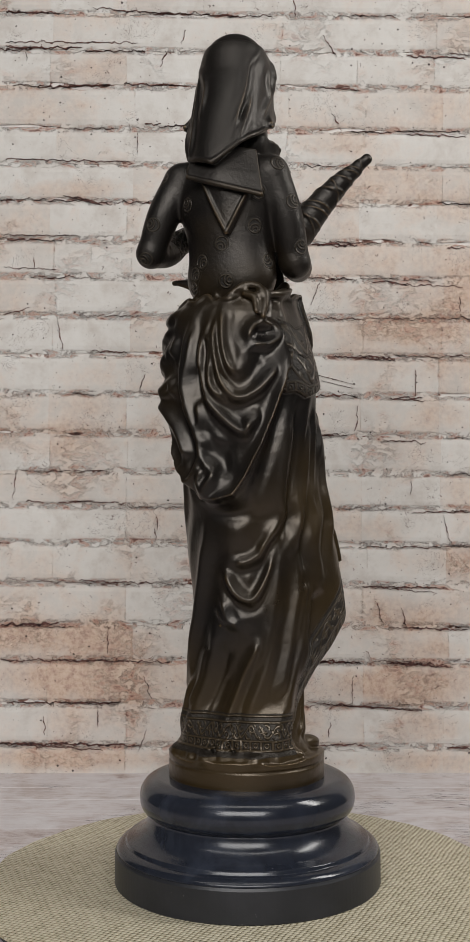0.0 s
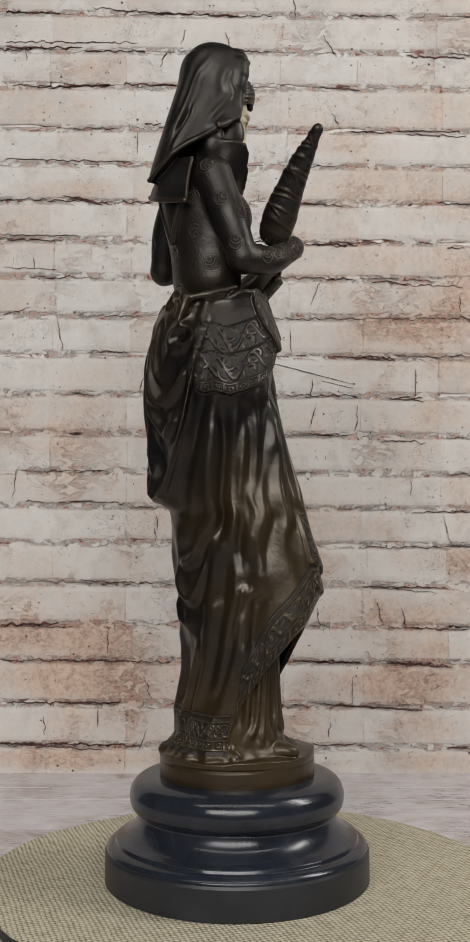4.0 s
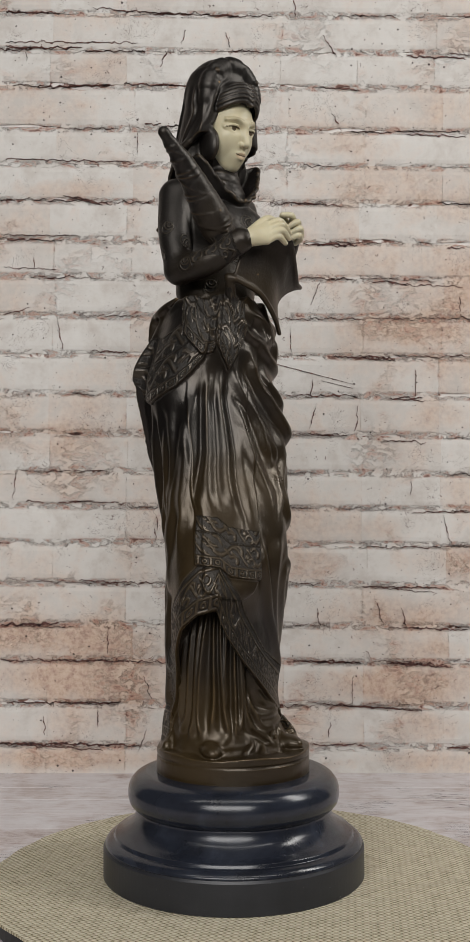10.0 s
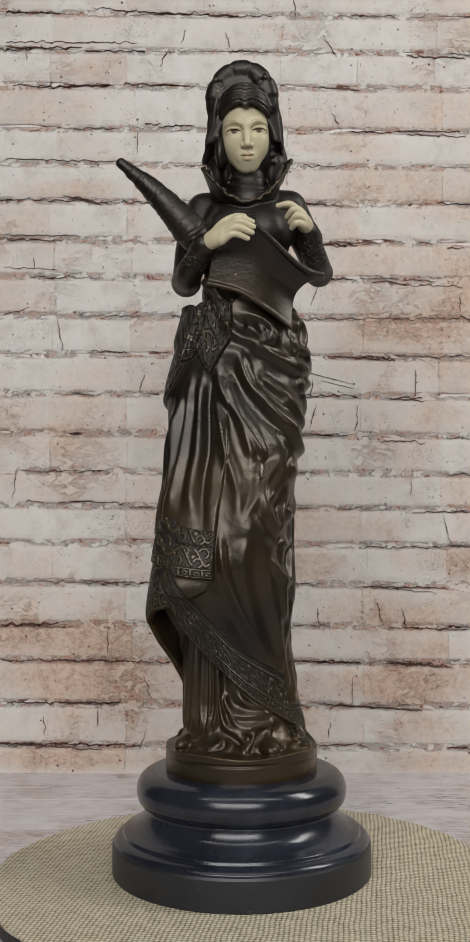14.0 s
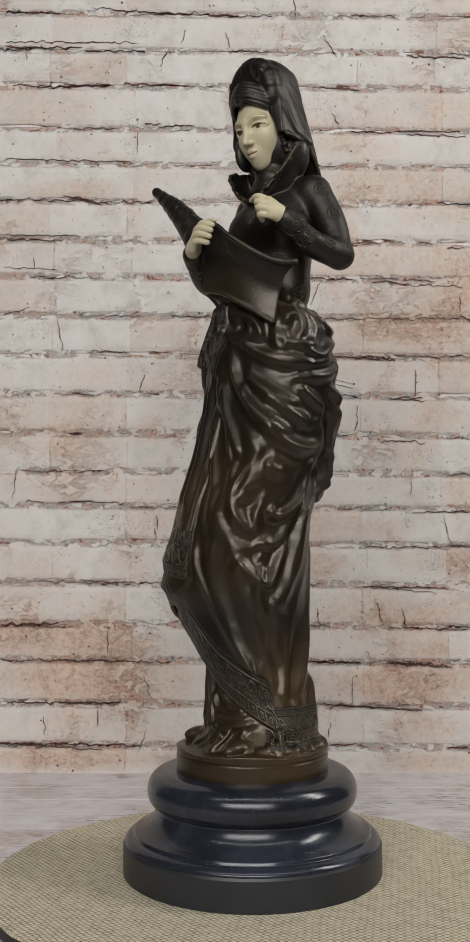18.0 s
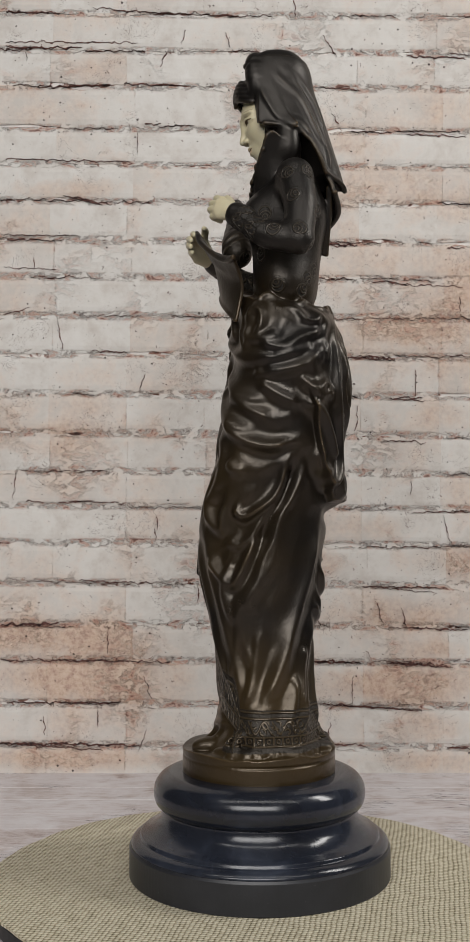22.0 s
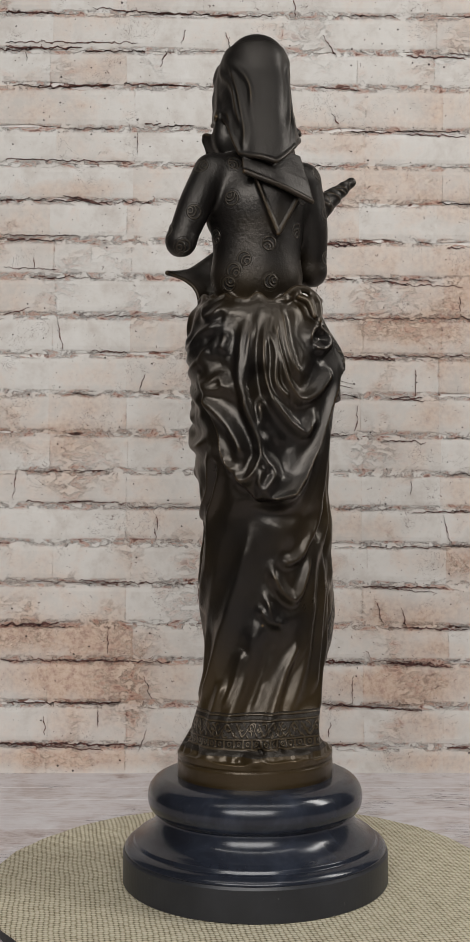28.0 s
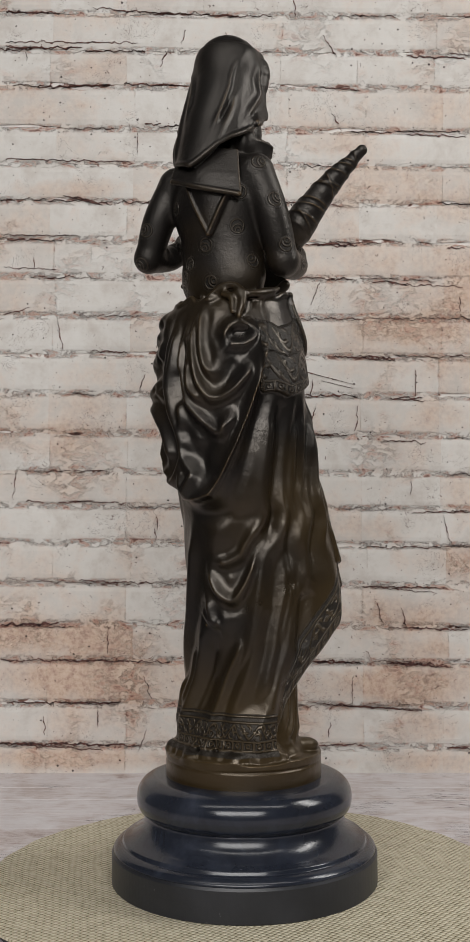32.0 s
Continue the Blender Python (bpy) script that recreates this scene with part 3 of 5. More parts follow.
        if fade:
            up = up * np.clip(1 - (self.zs[:, None] - zh[None, :]) / fade, 0, 1)
        side = np.clip(np.minimum(th - a[0], a[-1] - th) / soft_side, 0, 1)
        side = side * side * (3 - 2 * side)
        self.R += rise * up * side[None, :]

    def slab(self, x, y, z):
        """Signed distance, roughly, on a block of points, with the angle."""
        cx, cy = self.centre(z)
        dx, dy = x - cx, y - cy
        r, th = np.hypot(dx, dy), np.arctan2(dx, -dy)
        return (r - self.radius(th, z + np.zeros_like(r))) * 0.86, th


def hem_height(theta, hem):
    p = np.array(hem, float)
    a = np.degrees(np.unwrap(np.radians(p[:, 0])))
    mid = (a[0] + a[-1]) / 2
    th = (np.degrees(theta) - mid + 180) % 360 - 180 + mid
    return np.interp(th, a, p[:, 1], left=1e4, right=1e4)


class Clay:
    """A block of distances on a regular grid, worked by adding and cutting soft shapes."""

    def __init__(self, lo, hi, vox):
        self.lo, self.vox = np.array(lo, np.float32), vox
        self.n = np.ceil((np.array(hi) - lo) / vox).astype(int) + 1
        self.F = np.full(tuple(self.n), 50.0, np.float32)

    def window(self, lo, hi):
        a = np.clip(np.floor((np.array(lo) - self.lo) / self.vox).astype(int), 0, self.n - 1)
        b = np.clip(np.ceil((np.array(hi) - self.lo) / self.vox).astype(int) + 1, 1, self.n)
        if (b <= a).any():
            return None, None
        ax = [(self.lo[i] + self.vox * np.arange(a[i], b[i])).astype(np.float32) for i in range(3)]
        return tuple(slice(a[i], b[i]) for i in range(3)), (ax[0][:, None, None], ax[1][None, :, None], ax[2][None, None, :])

    def blend(self, sl, d, k):
        old = self.F[sl]
        if k <= 0:
            self.F[sl] = np.minimum(old, d)
        else:
            h = np.clip(0.5 + 0.5 * (old - d) / k, 0, 1)
            self.F[sl] = old * (1 - h) + d * h - k * h * (1 - h)

    def carve(self, sl, d, k):
        old = self.F[sl]
        h = np.clip(0.5 - 0.5 * (old + d) / max(k, 1e-3), 0, 1)
        self.F[sl] = old * (1 - h) - d * h + k * h * (1 - h)

    def blob(self, c, r, k=2.0, turn=(0, 0, 0), cut=False):
        """An ellipsoid with half-axes r, turned by degrees."""
        m = np.array(Euler([radians(a) for a in turn]).to_matrix().transposed())
        big = max(r) + 3 * k + 2
        sl, g = self.window([v - big for v in c], [v + big for v in c])
        if sl is None:
            return
        p = [g[i] - c[i] for i in range(3)]
        q = [m[i][0] * p[0] + m[i][1] * p[1] + m[i][2] * p[2] for i in range(3)]
        k0 = np.sqrt(sum((q[i] / r[i]) ** 2 for i in range(3)))
        k1 = np.sqrt(sum((q[i] / r[i] ** 2) ** 2 for i in range(3))) + 1e-6
        d = k0 * (k0 - 1) / k1
        if cut:
            self.carve(sl, d, k)
        else:
            self.blend(sl, d, k)

    def beads(self, pts, radii, k=1.0, flat=None):
        """The hull of many spheres set close together: limbs, ropes and sheets. flat: (axis, factor) squeezes it."""
        pts, radii = np.asarray(pts, float), np.broadcast_to(np.asarray(radii, float), (len(pts),))
        pad = radii.max() + 3 * k + 2
        sl, g = self.window(pts.min(0) - pad, pts.max(0) + pad)
        if sl is None:
            return
        tmp = np.full([s.stop - s.start for s in sl], 30.0, np.float32)
        off = np.array([s.start for s in sl])
        reach = 3 * k + 2
        for p, r in zip(pts, radii):
            a = np.maximum(np.floor((p - r - reach - self.lo) / self.vox).astype(int) - off, 0)
            b = np.minimum(np.ceil((p + r + reach - self.lo) / self.vox).astype(int) + 1 - off, tmp.shape)
            if (b <= a).any():
                continue
            w = tuple(slice(a[i], b[i]) for i in range(3))
            d = np.sqrt((g[0][a[0]:b[0]] - p[0]) ** 2 + (g[1][:, a[1]:b[1]] - p[1]) ** 2 + (g[2][:, :, a[2]:b[2]] - p[2]) ** 2) - r
            np.minimum(tmp[w], d, out=tmp[w])
        self.blend(sl, tmp, k)

    def limb(self, pts, radii, k=2.0):
        p = np.asarray(pts, float)
        length = np.linalg.norm(np.diff(p, axis=0), axis=1).sum()
        n = max(6, int(length / (0.16 * min(radii))))
        c = curve_points(np.column_stack([p, radii]), n)
        self.beads(c[:, :3], np.maximum(c[:, 3], 0.4), k)

    def sheet(self, rows, r=1.2, k=0.8, step=0.8, ripple=None):
        """Cloth through rows of points, each row a curve; ripple(u, v) moves it along its normal."""
        rows = [np.asarray(q, float) for q in rows]
        wide = max(np.linalg.norm(np.diff(q, axis=0), axis=1).sum() for q in rows)
        nu = int(wide / step) + 2
        lines = np.stack([curve_points(q, nu) for q in rows])
        tall = np.linalg.norm(np.diff(lines, axis=0), axis=2).sum(0).max()
        nv = int(tall / step) + 2
        surf = np.stack([curve_points(lines[:, i], nv) for i in range(nu)], 1)
        if ripple is not None:
            nrm = np.cross(np.gradient(surf, axis=0), np.gradient(surf, axis=1))
            nrm /= np.linalg.norm(nrm, axis=2, keepdims=True) + 1e-9
            v, u = np.meshgrid(np.linspace(0, 1, nv), np.linspace(0, 1, nu), indexing="ij")
            surf = surf + nrm * ripple(u, v)[..., None]
        self.beads(surf.reshape(-1, 3), r, k)

    def mesh(self, smooth=2):
        """Quads on the zero level (surface nets)."""
        F = self.F
        F[0], F[-1], F[:, 0], F[:, -1], F[:, :, 0], F[:, :, -1] = 9, 9, 9, 9, 9, 9
        s = F < 0
        cnt = np.zeros([d - 1 for d in s.shape], np.int8)
        for i in (0, 1):
            for j in (0, 1):
                for l in (0, 1):
                    cnt += s[i:s.shape[0] - 1 + i, j:s.shape[1] - 1 + j, l:s.shape[2] - 1 + l]
        act = np.argwhere((cnt > 0) & (cnt < 8))
        num = np.full(cnt.shape, -1, np.int32)
        num[tuple(act.T)] = np.arange(len(act))
        corner = [(i, j, l) for i in (0, 1) for j in (0, 1) for l in (0, 1)]
        val = {c: F[act[:, 0] + c[0], act[:, 1] + c[1], act[:, 2] + c[2]] for c in corner}
        tot, n = np.zeros((len(act), 3)), np.zeros(len(act))
        for c in corner:
            for ax in range(3):
                if c[ax]:
                    continue
                e = tuple(1 if q == ax else c[q] for q in range(3))
                a, b = val[c], val[e]
                x = (a < 0) != (b < 0)
                t = np.where(x, a / np.where(x, a - b, 1), 0)
                p = np.array(c, float)[None, :].repeat(len(act), 0)
                p[:, ax] += t
                tot += p * x[:, None]
                n += x
        v = (act + tot / n[:, None]) * self.vox + self.lo
        quads = []
        for ax in range(3):
            lo = [slice(1, -1)] * 3
            lo[ax] = slice(0, -1)
            hi = list(lo)
            hi[ax] = slice(1, None)
            a, b = s[tuple(lo)], s[tuple(hi)]
            e = np.argwhere(a != b)
            flip = a[tuple(e.T)]
            e = e + np.array([0 if q == ax else 1 for q in range(3)])
            o1, o2 = [q for q in range(3) if q != ax]
            ids = []
            for d1, d2 in ((1, 1), (0, 1), (0, 0), (1, 0)):
                q = e.copy()
                q[:, o1] -= d1
                q[:, o2] -= d2
                ids.append(num[tuple(q.T)])
            q = np.stack(ids, 1)
            if ax == 1:
                flip = ~flip
            q[~flip] = q[~flip][:, ::-1]
            quads.append(q)
        f = np.vstack(quads)
        for _ in range(smooth):
            acc, w = np.zeros_like(v), np.zeros(len(v))
            for i in range(4):
                a, b = f[:, i], f[:, (i + 1) % 4]
                for q in range(3):
                    acc[:, q] += np.bincount(a, v[b, q], len(v)) + np.bincount(b, v[a, q], len(v))
                w += np.bincount(a, minlength=len(v)) + np.bincount(b, minlength=len(v))
            v = v * 0.5 + 0.5 * acc / np.maximum(w, 1)[:, None]
        return v, f


HEM = [(248, 70), (252, 105), (262, 122), (277, 142), (286, 153), (296, 166), (308, 176), (321, 179), (331, 162), (349, 143), (370, 127), (384, 118), (412, 106), (430, 99), (438, 70)]
FLAP_HEM = [(304, 208), (313, 207), (322, 206), (330, 200), (345, 198), (360, 197)]
HIP_HEM = [(242, 318), (248, 316), (257, 317), (268, 314), (282, 318), (297, 324), (308, 333), (315, 342), (318, 352)]
APRON_HEMS = [[(288, 382), (297, 361), (306, 352), (314, 345), (321, 347), (327, 362)], [(321, 356), (330, 345), (339, 336), (347, 352), (354, 362)]]
BUSTLE_HEM = [(110, 325), (120, 308), (131, 287), (138, 270), (147, 259), (159, 248), (175, 247), (190, 250), (202, 262), (217, 280), (230, 300), (241, 322), (250, 350), (256, 368)]

skirt = Loft(SKIRT_FOOT + SKIRT_KNEE + SKIRT_HIP + SKIRT_WAIST)
under = Loft(UNDERSKIRT)
skirt.layer(BUSTLE_HEM, 6.0, soft_side=12, edge=2, fade=45)
skirt.layer(FLAP_HEM, 3.2, fade=150)
skirt.layer([(310, 192), (325, 186), (340, 184), (352, 189), (360, 197)], 2.2, fade=60)
skirt.fold([(314, 177), (330, 176), (348, 180)], -2.0, 6)
skirt.layer(HIP_HEM, 3.8, edge=1.6, fade=55)
for tail in APRON_HEMS:
    skirt.layer(tail, 3.6, fade=60)
# bustle
skirt.crease([(195, 371), (194, 358), (194, 342), (198, 331), (206, 329)], 3.5, 3.0)
skirt.crease([(192, 368), (186, 353), (187, 329), (194, 316), (204, 312), (219, 317), (233, 328), (239, 338)], 5.5, 3.2)
skirt.crease([(185, 367), (174, 349), (169, 330), (173, 314), (187, 301), (199, 293), (206, 291), (211, 296), (223, 302)], 5.5, 3.2)
skirt.crease([(163, 366), (152, 345), (149, 321), (164, 289), (170, 271), (175, 263)], 4, 3.5)
skirt.crease([(157, 248), (173, 247), (187, 249), (199, 257), (217, 279), (230, 299), (239, 319), (245, 345), (254, 368)], 6, 3.2)
skirt.crease([(162, 312), (166, 298), (160, 290)], 2.5, 3)
skirt.crease([(220, 345), (217, 352), (222, 358), (230, 360), (240, 357), (240, 351), (231, 346), (220, 345), (211, 340)], 4.5, 2.8)
skirt.crease([(222, 353), (228, 353), (236, 352)], -2.0, 4.0)
skirt.crease([(203, 386), (220, 382), (230, 376), (231, 366)], 4.5, 3.2)
skirt.crease([(175, 210), (187, 209), (201, 214), (208, 221), (229, 237), (244, 258)], 5, 3.0)
skirt.crease([(169, 207), (173, 198), (180, 189), (190, 185), (198, 189), (209, 203), (219, 221)], 5, 3.0)
skirt.crease([(165, 187), (168, 172), (178, 169)], 3.5, 3.0)
# back skirt
skirt.crease([(225, 192), (214, 164), (212, 138), (205, 107)], 3, 6)
skirt.crease([(155, 171), (149, 147), (146, 120), (140, 99)], 3.5, 6)
skirt.crease([(160, 158), (160, 134), (155, 113)], -2.5, 5)
skirt.crease([(279, 306), (267, 279), (258, 242), (246, 195)], -3, 4)
skirt.crease([(290, 278), (279, 237), (268, 210), (263, 173)], 2.2, 5)
skirt.crease([(264, 312), (261, 289), (252, 263), (239, 237), (225, 216)], -3.5, 5)
skirt.crease([(271, 312), (269, 281), (261, 252), (238, 216)], 3, 6)
skirt.crease([(299, 300), (287, 263), (273, 232), (263, 206)], 2.8, 3.5)
skirt.crease([(281, 312), (277, 273), (261, 232)], -2.5, 5)
skirt.crease([(250, 197), (249, 183), (242, 157)], 2.5, 4)
skirt.crease([(265, 190), (259, 164), (249, 149)], 2.5, 5)
skirt.crease([(268, 190), (267, 172)], -3.5, 5)
# right side
skirt.crease([(256, 308), (242, 274), (228, 242), (203, 218)], 2.5, 5)
skirt.crease([(268, 313), (262, 281), (252, 253), (228, 232)], -2.5, 5)
skirt.crease([(281, 307), (272, 274), (271, 242), (255, 211)], 2.2, 6)
skirt.crease([(294, 307), (286, 273), (273, 237)], -2.5, 5)
skirt.crease([(319, 325), (301, 295), (292, 273), (285, 247), (270, 216), (263, 193)], 3.6, 3.5)
skirt.crease([(265, 191), (265, 170), (263, 154)], -5, 6)
skirt.crease([(254, 185), (249, 157), (243, 127), (244, 109)], 3, 5)
skirt.crease([(245, 232), (223, 211), (217, 189), (210, 163), (199, 135)], 2.8, 6)
skirt.crease([(313, 320), (303, 295), (297, 268), (293, 242), (287, 216)], 3.5, 3.5)
skirt.crease([(293, 284), (284, 242), (268, 206)], -3.5, 4.5)
skirt.crease([(291, 308), (284, 282), (276, 242), (258, 208)], 2.5, 5)
skirt.crease([(318, 331), (313, 295), (309, 263), (304, 232)], -4, 2.5)
# front
skirt.crease([(319, 341), (321, 310), (317, 275), (318, 242)], 3, 4)
skirt.crease([(327, 324), (322, 283), (325, 245)], -2.2, 3.5)
skirt.crease([(331, 336), (333, 311), (332, 269), (337, 242)], 2.8, 4)
skirt.crease([(345, 339), (354, 323), (10, 306), (24, 290), (36, 275)], 3.8, 3.5)
skirt.crease([(338, 336), (340, 297), (341, 264), (348, 229)], -3.5, 3.5)
skirt.crease([(28, 279), (29, 254), (24, 237), (31, 226)], 2.5, 4)
skirt.crease([(303, 308), (295, 269), (284, 232)], 2.5, 4)
skirt.crease([(353, 335), (10, 306), (24, 273)], 3.4, 3.5)
skirt.crease([(349, 318), (357, 284), (10, 262), (21, 232)], 3.2, 3.5)
skirt.crease([(1, 353), (15, 332), (34, 315), (54, 301), (77, 290)], 5, 3.6)
skirt.crease([(8, 359), (38, 349), (63, 345), (100, 340)], 4.2, 3.2)
skirt.crease([(337, 383), (351, 368), (8, 360), (37, 359), (38, 365), (27, 374), (359, 379)], 4, 3.2)
skirt.crease([(7, 370), (27, 366)], -3, 5)
skirt.crease([(24, 337), (42, 326), (59, 318), (80, 313)], 3.8, 3.4)
skirt.crease([(50, 364), (67, 355), (97, 355)], 3.5, 3.2)
skirt.crease([(36, 298), (46, 276), (44, 260), (36, 245)], 2.8, 6)
skirt.crease([(16, 264), (15, 247), (25, 229), (29, 245)], 2, 6)
skirt.crease([(38, 216), (50, 188), (64, 155)], -1.5, 8)
# left hip
skirt.crease([(20, 333), (30, 319), (47, 302), (68, 289), (92, 284), (114, 289)], 5.5, 3.4)
skirt.crease([(46, 322), (58, 315), (71, 308), (90, 300)], 4, 3.4)
skirt.crease([(33, 300), (45, 286), (48, 280), (40, 270), (34, 259), (36, 248), (48, 236), (60, 230), (60, 243), (59, 255)], 4.2, 3.6)
skirt.crease([(46, 259), (53, 243)], -2.5, 7)
skirt.crease([(55, 276), (62, 270), (73, 267)], 3, 3.5)
skirt.crease([(69, 247), (75, 240), (86, 240), (102, 254), (108, 279)], 5, 3.2)
skirt.crease([(63, 224), (80, 220), (94, 232), (108, 258)], 3, 3.4)
skirt.crease([(46, 214), (56, 205), (73, 195), (80, 197), (89, 215), (95, 240)], 5, 3.6)
skirt.crease([(69, 210), (78, 206)], -3, 6)
skirt.crease([(108, 218), (96, 193), (81, 178), (77, 167)], 3, 4.5)
skirt.crease([(109, 251), (107, 210), (92, 189), (83, 173)], 2.6, 5)
skirt.crease([(155, 237), (143, 199), (125, 168), (112, 137), (98, 116)], 4, 5)
skirt.crease([(125, 273), (114, 250), (108, 229), (100, 205), (92, 181)], 3.6, 3.6)
skirt.crease([(117, 274), (103, 245), (93, 218)], -3, 5)
skirt.crease([(132, 135), (127, 116), (121, 99)], 3, 4)
# gathered belt and hanging ends
skirt.crease([(359, 366), (36, 350), (62, 341), (87, 341), (125, 351)], 4.5, 3.2)
skirt.crease([(67, 333), (87, 331), (126, 339)], 3.5, 3.0)
skirt.crease([(20, 374), (31, 360), (37, 367)], 3, 2.8)
skirt.crease([(52, 365), (57, 352), (63, 354), (61, 366)], 3.5, 2.8)
skirt.crease([(61, 367), (69, 374), (78, 374), (78, 363), (70, 356)], 4, 3.0)
skirt.crease([(73, 327), (91, 317), (107, 311)], 3.5, 3.2)
skirt.crease([(107, 327), (123, 318), (145, 323)], 3.5, 3.0)
skirt.crease([(73, 352), (96, 348), (113, 355), (136, 361)], 4.5, 3.0)
skirt.crease([(74, 334), (96, 334), (116, 340), (138, 354)], 4.5, 3.0)
skirt.crease([(152, 347), (147, 322), (161, 296), (175, 278)], 4, 3.2)
skirt.crease([(95, 375), (111, 375), (118, 367), (128, 367), (135, 371), (145, 369)], 4, 2.8)
skirt.crease([(108, 331), (113, 324), (122, 322), (131, 326), (135, 320), (142, 314)], 5, 2.8)
skirt.crease([(117, 343), (126, 341), (132, 347), (140, 343)], 4, 2.6)
skirt.crease([(109, 315), (126, 307), (141, 294), (150, 282), (152, 276)], 5, 3.2)
skirt.crease([(149, 320), (152, 307), (160, 294), (167, 279), (157, 263), (148, 261), (146, 268)], 5.5, 3.0)
skirt.crease([(132, 285), (135, 273), (141, 268), (148, 268)], 4.5, 3.0)
skirt.crease([(168, 271), (163, 258), (171, 250)], 5, 3.0)
skirt.crease([(179, 358), (182, 342), (178, 321), (194, 309)], 4.5, 3.2)
skirt.crease([(165, 360), (153, 333), (147, 313)], 4, 3.2)
skirt.crease([(163, 333), (163, 310)], -4, 6)
skirt.crease([(157, 181), (165, 171), (176, 170)], 3.5, 3.0)
skirt.crease([(161, 291), (169, 275), (176, 266), (168, 256), (160, 249)], 5, 3.2)
skirt.crease([(163, 332), (168, 311)], -4, 7)
skirt.crease([(191, 286), (183, 263)], -4, 9)
skirt.crease([(141, 354), (133, 342)], 3.5, 3)
skirt.crease([(143, 156), (141, 132), (138, 114)], 3.6, 5)
skirt.crease([(201, 163), (191, 140), (187, 117), (179, 97)], 3.4, 5)
skirt.crease([(168, 137), (165, 114)], -2.5, 6)
# long soft folds from the knee and hip to the foot
skirt.crease([(26, 232), (26, 200), (43, 161), (63, 125)], 2.6, 5)
skirt.crease([(43, 218), (57, 180), (72, 146), (76, 118)], 2.8, 5)
skirt.crease([(2, 232), (8, 205), (23, 181), (48, 150), (68, 119)], 3.4, 3.2)
skirt.crease([(77, 218), (68, 191), (73, 166)], 2.6, 4)
skirt.crease([(83, 173), (72, 146), (62, 132)], 2.4, 5)
skirt.crease([(96, 166), (89, 134), (80, 116)], 2.8, 4.5)
skirt.crease([(82, 189), (81, 162), (92, 136)], 2.2, 5)
skirt.crease([(250, 216), (242, 185), (234, 151), (235, 120)], 2.8, 5)
skirt.crease([(261, 200), (256, 163), (249, 133)], 2.6, 5)
skirt.settle()
# gathers of the underskirt
under.crease([(350, 122), (3, 109), (30, 107), (60, 110)], 4.5, 2.6)
under.crease([(358, 117), (7, 102), (33, 101), (62, 104)], 4.5, 2.6)
under.crease([(11, 120), (26, 114), (48, 112)], 3.5, 2.4)
under.crease([(340, 180), (343, 117), (335, 97)], 4, 2.6)
under.crease([(322, 180), (321, 108)], 3.5, 3)
under.crease([(345, 170), (348, 113), (358, 96)], 4, 2.6)
under.crease([(333, 180), (334, 114), (329, 95)], 4, 2.6)
under.crease([(312, 185), (319, 119), (324, 96)], 4, 2.8)
under.crease([(345, 103), (6, 97), (30, 99)], 3.5, 2.4)
under.crease([(278, 180), (275, 113), (263, 96)], 4, 2.8)
under.crease([(287, 180), (284, 113), (278, 94)], 3.5, 2.6)
under.crease([(295, 180), (289, 114), (293, 96)], 4, 2.6)
under.crease([(304, 185), (308, 125), (304, 100)], 4, 2.8)
under.crease([(268, 165), (262, 100)], 3.5, 2.6)
under.settle()

# the veil over the head, by sections like the skirt
VEIL = [
    (446, 4, 6, 15, 34, 66, 50, 33, 3), (462, -8, 6, 27, 48, 62, 50, 30, 6), (480, -6, 10, 31, 49, 57, 49, 29, 11), (500, 0, 17, 30, 44, 51, 44, 26, 16), (520, 1, 17, 29, 39, 45, 40, 24, 16),
    (540, 2, 15, 26, 34, 38, 34, 23, 14), (552, 0, 10, 20, 28, 32, 27, 17, 9), (560, -4, 4, 14.5, 21, 26, 20, 12, 3)]
veil = Loft(VEIL)
veil.crease([(268, 548), (238, 536), (232, 518), (224, 502), (216, 486)], 4.5, 2.6)
veil.crease([(113, 540), (138, 516), (148, 486), (139, 470)], 3.5, 2.4)
veil.crease([(289, 540), (285, 529), (291, 520), (280, 510), (263, 499)], 4.5, 2.4)
veil.crease([(331, 530), (302, 503), (285, 498), (262, 497)], 3.5, 2.2)
veil.crease([(245, 514), (234, 495), (224, 475)], 3, 2.4)
veil.crease([(238, 508), (226, 494)], -3, 3)
veil.crease([(289, 551), (256, 547), (242, 534)], 3, 2.6)
veil.crease([(83, 539), (100, 531), (126, 520), (138, 500), (147, 485)], 4, 2.4)
veil.crease([(98, 542), (136, 533), (160, 520), (163, 500)], 3.5, 2.6)
veil.crease([(62, 530), (69, 518), (84, 504), (116, 502), (127, 488)], 4, 2.4)
veil.settle(0.3, 0.5)
CLAY = Clay((-86, -68, 66), (72, 80, 572), 0.65)


def add_loft(clay, loft, z0, z1, k=0.8, limit=None):
    k0, k1 = (int((z - clay.lo[2]) / clay.vox) for z in (z0, z1))
    for q in range(k0, k1, 50):
        sl, g = clay.window((-200, -200, z0), (200, 200, z1))
        sl = (sl[0], sl[1], slice(q, min(q + 50, k1)))
        g = (g[0], g[1], (clay.lo[2] + clay.vox * np.arange(sl[2].start, sl[2].stop)).astype(np.float32)[None, None, :])
        d, th = loft.slab(g[0], g[1], g[2])
        if limit is not None:
            d = limit(d, th, g)
        clay.blend(sl, d.astype(np.float32), k)


def waist_edge(th):
    """Height of the scalloped upper edge of the gathered cloth."""
    back = 0.5 - 0.5 * np.cos(th)
    return 388 - 10 * back + 1.8 * np.sin(9 * th) + 1.0 * np.sin(17 * th + 1)


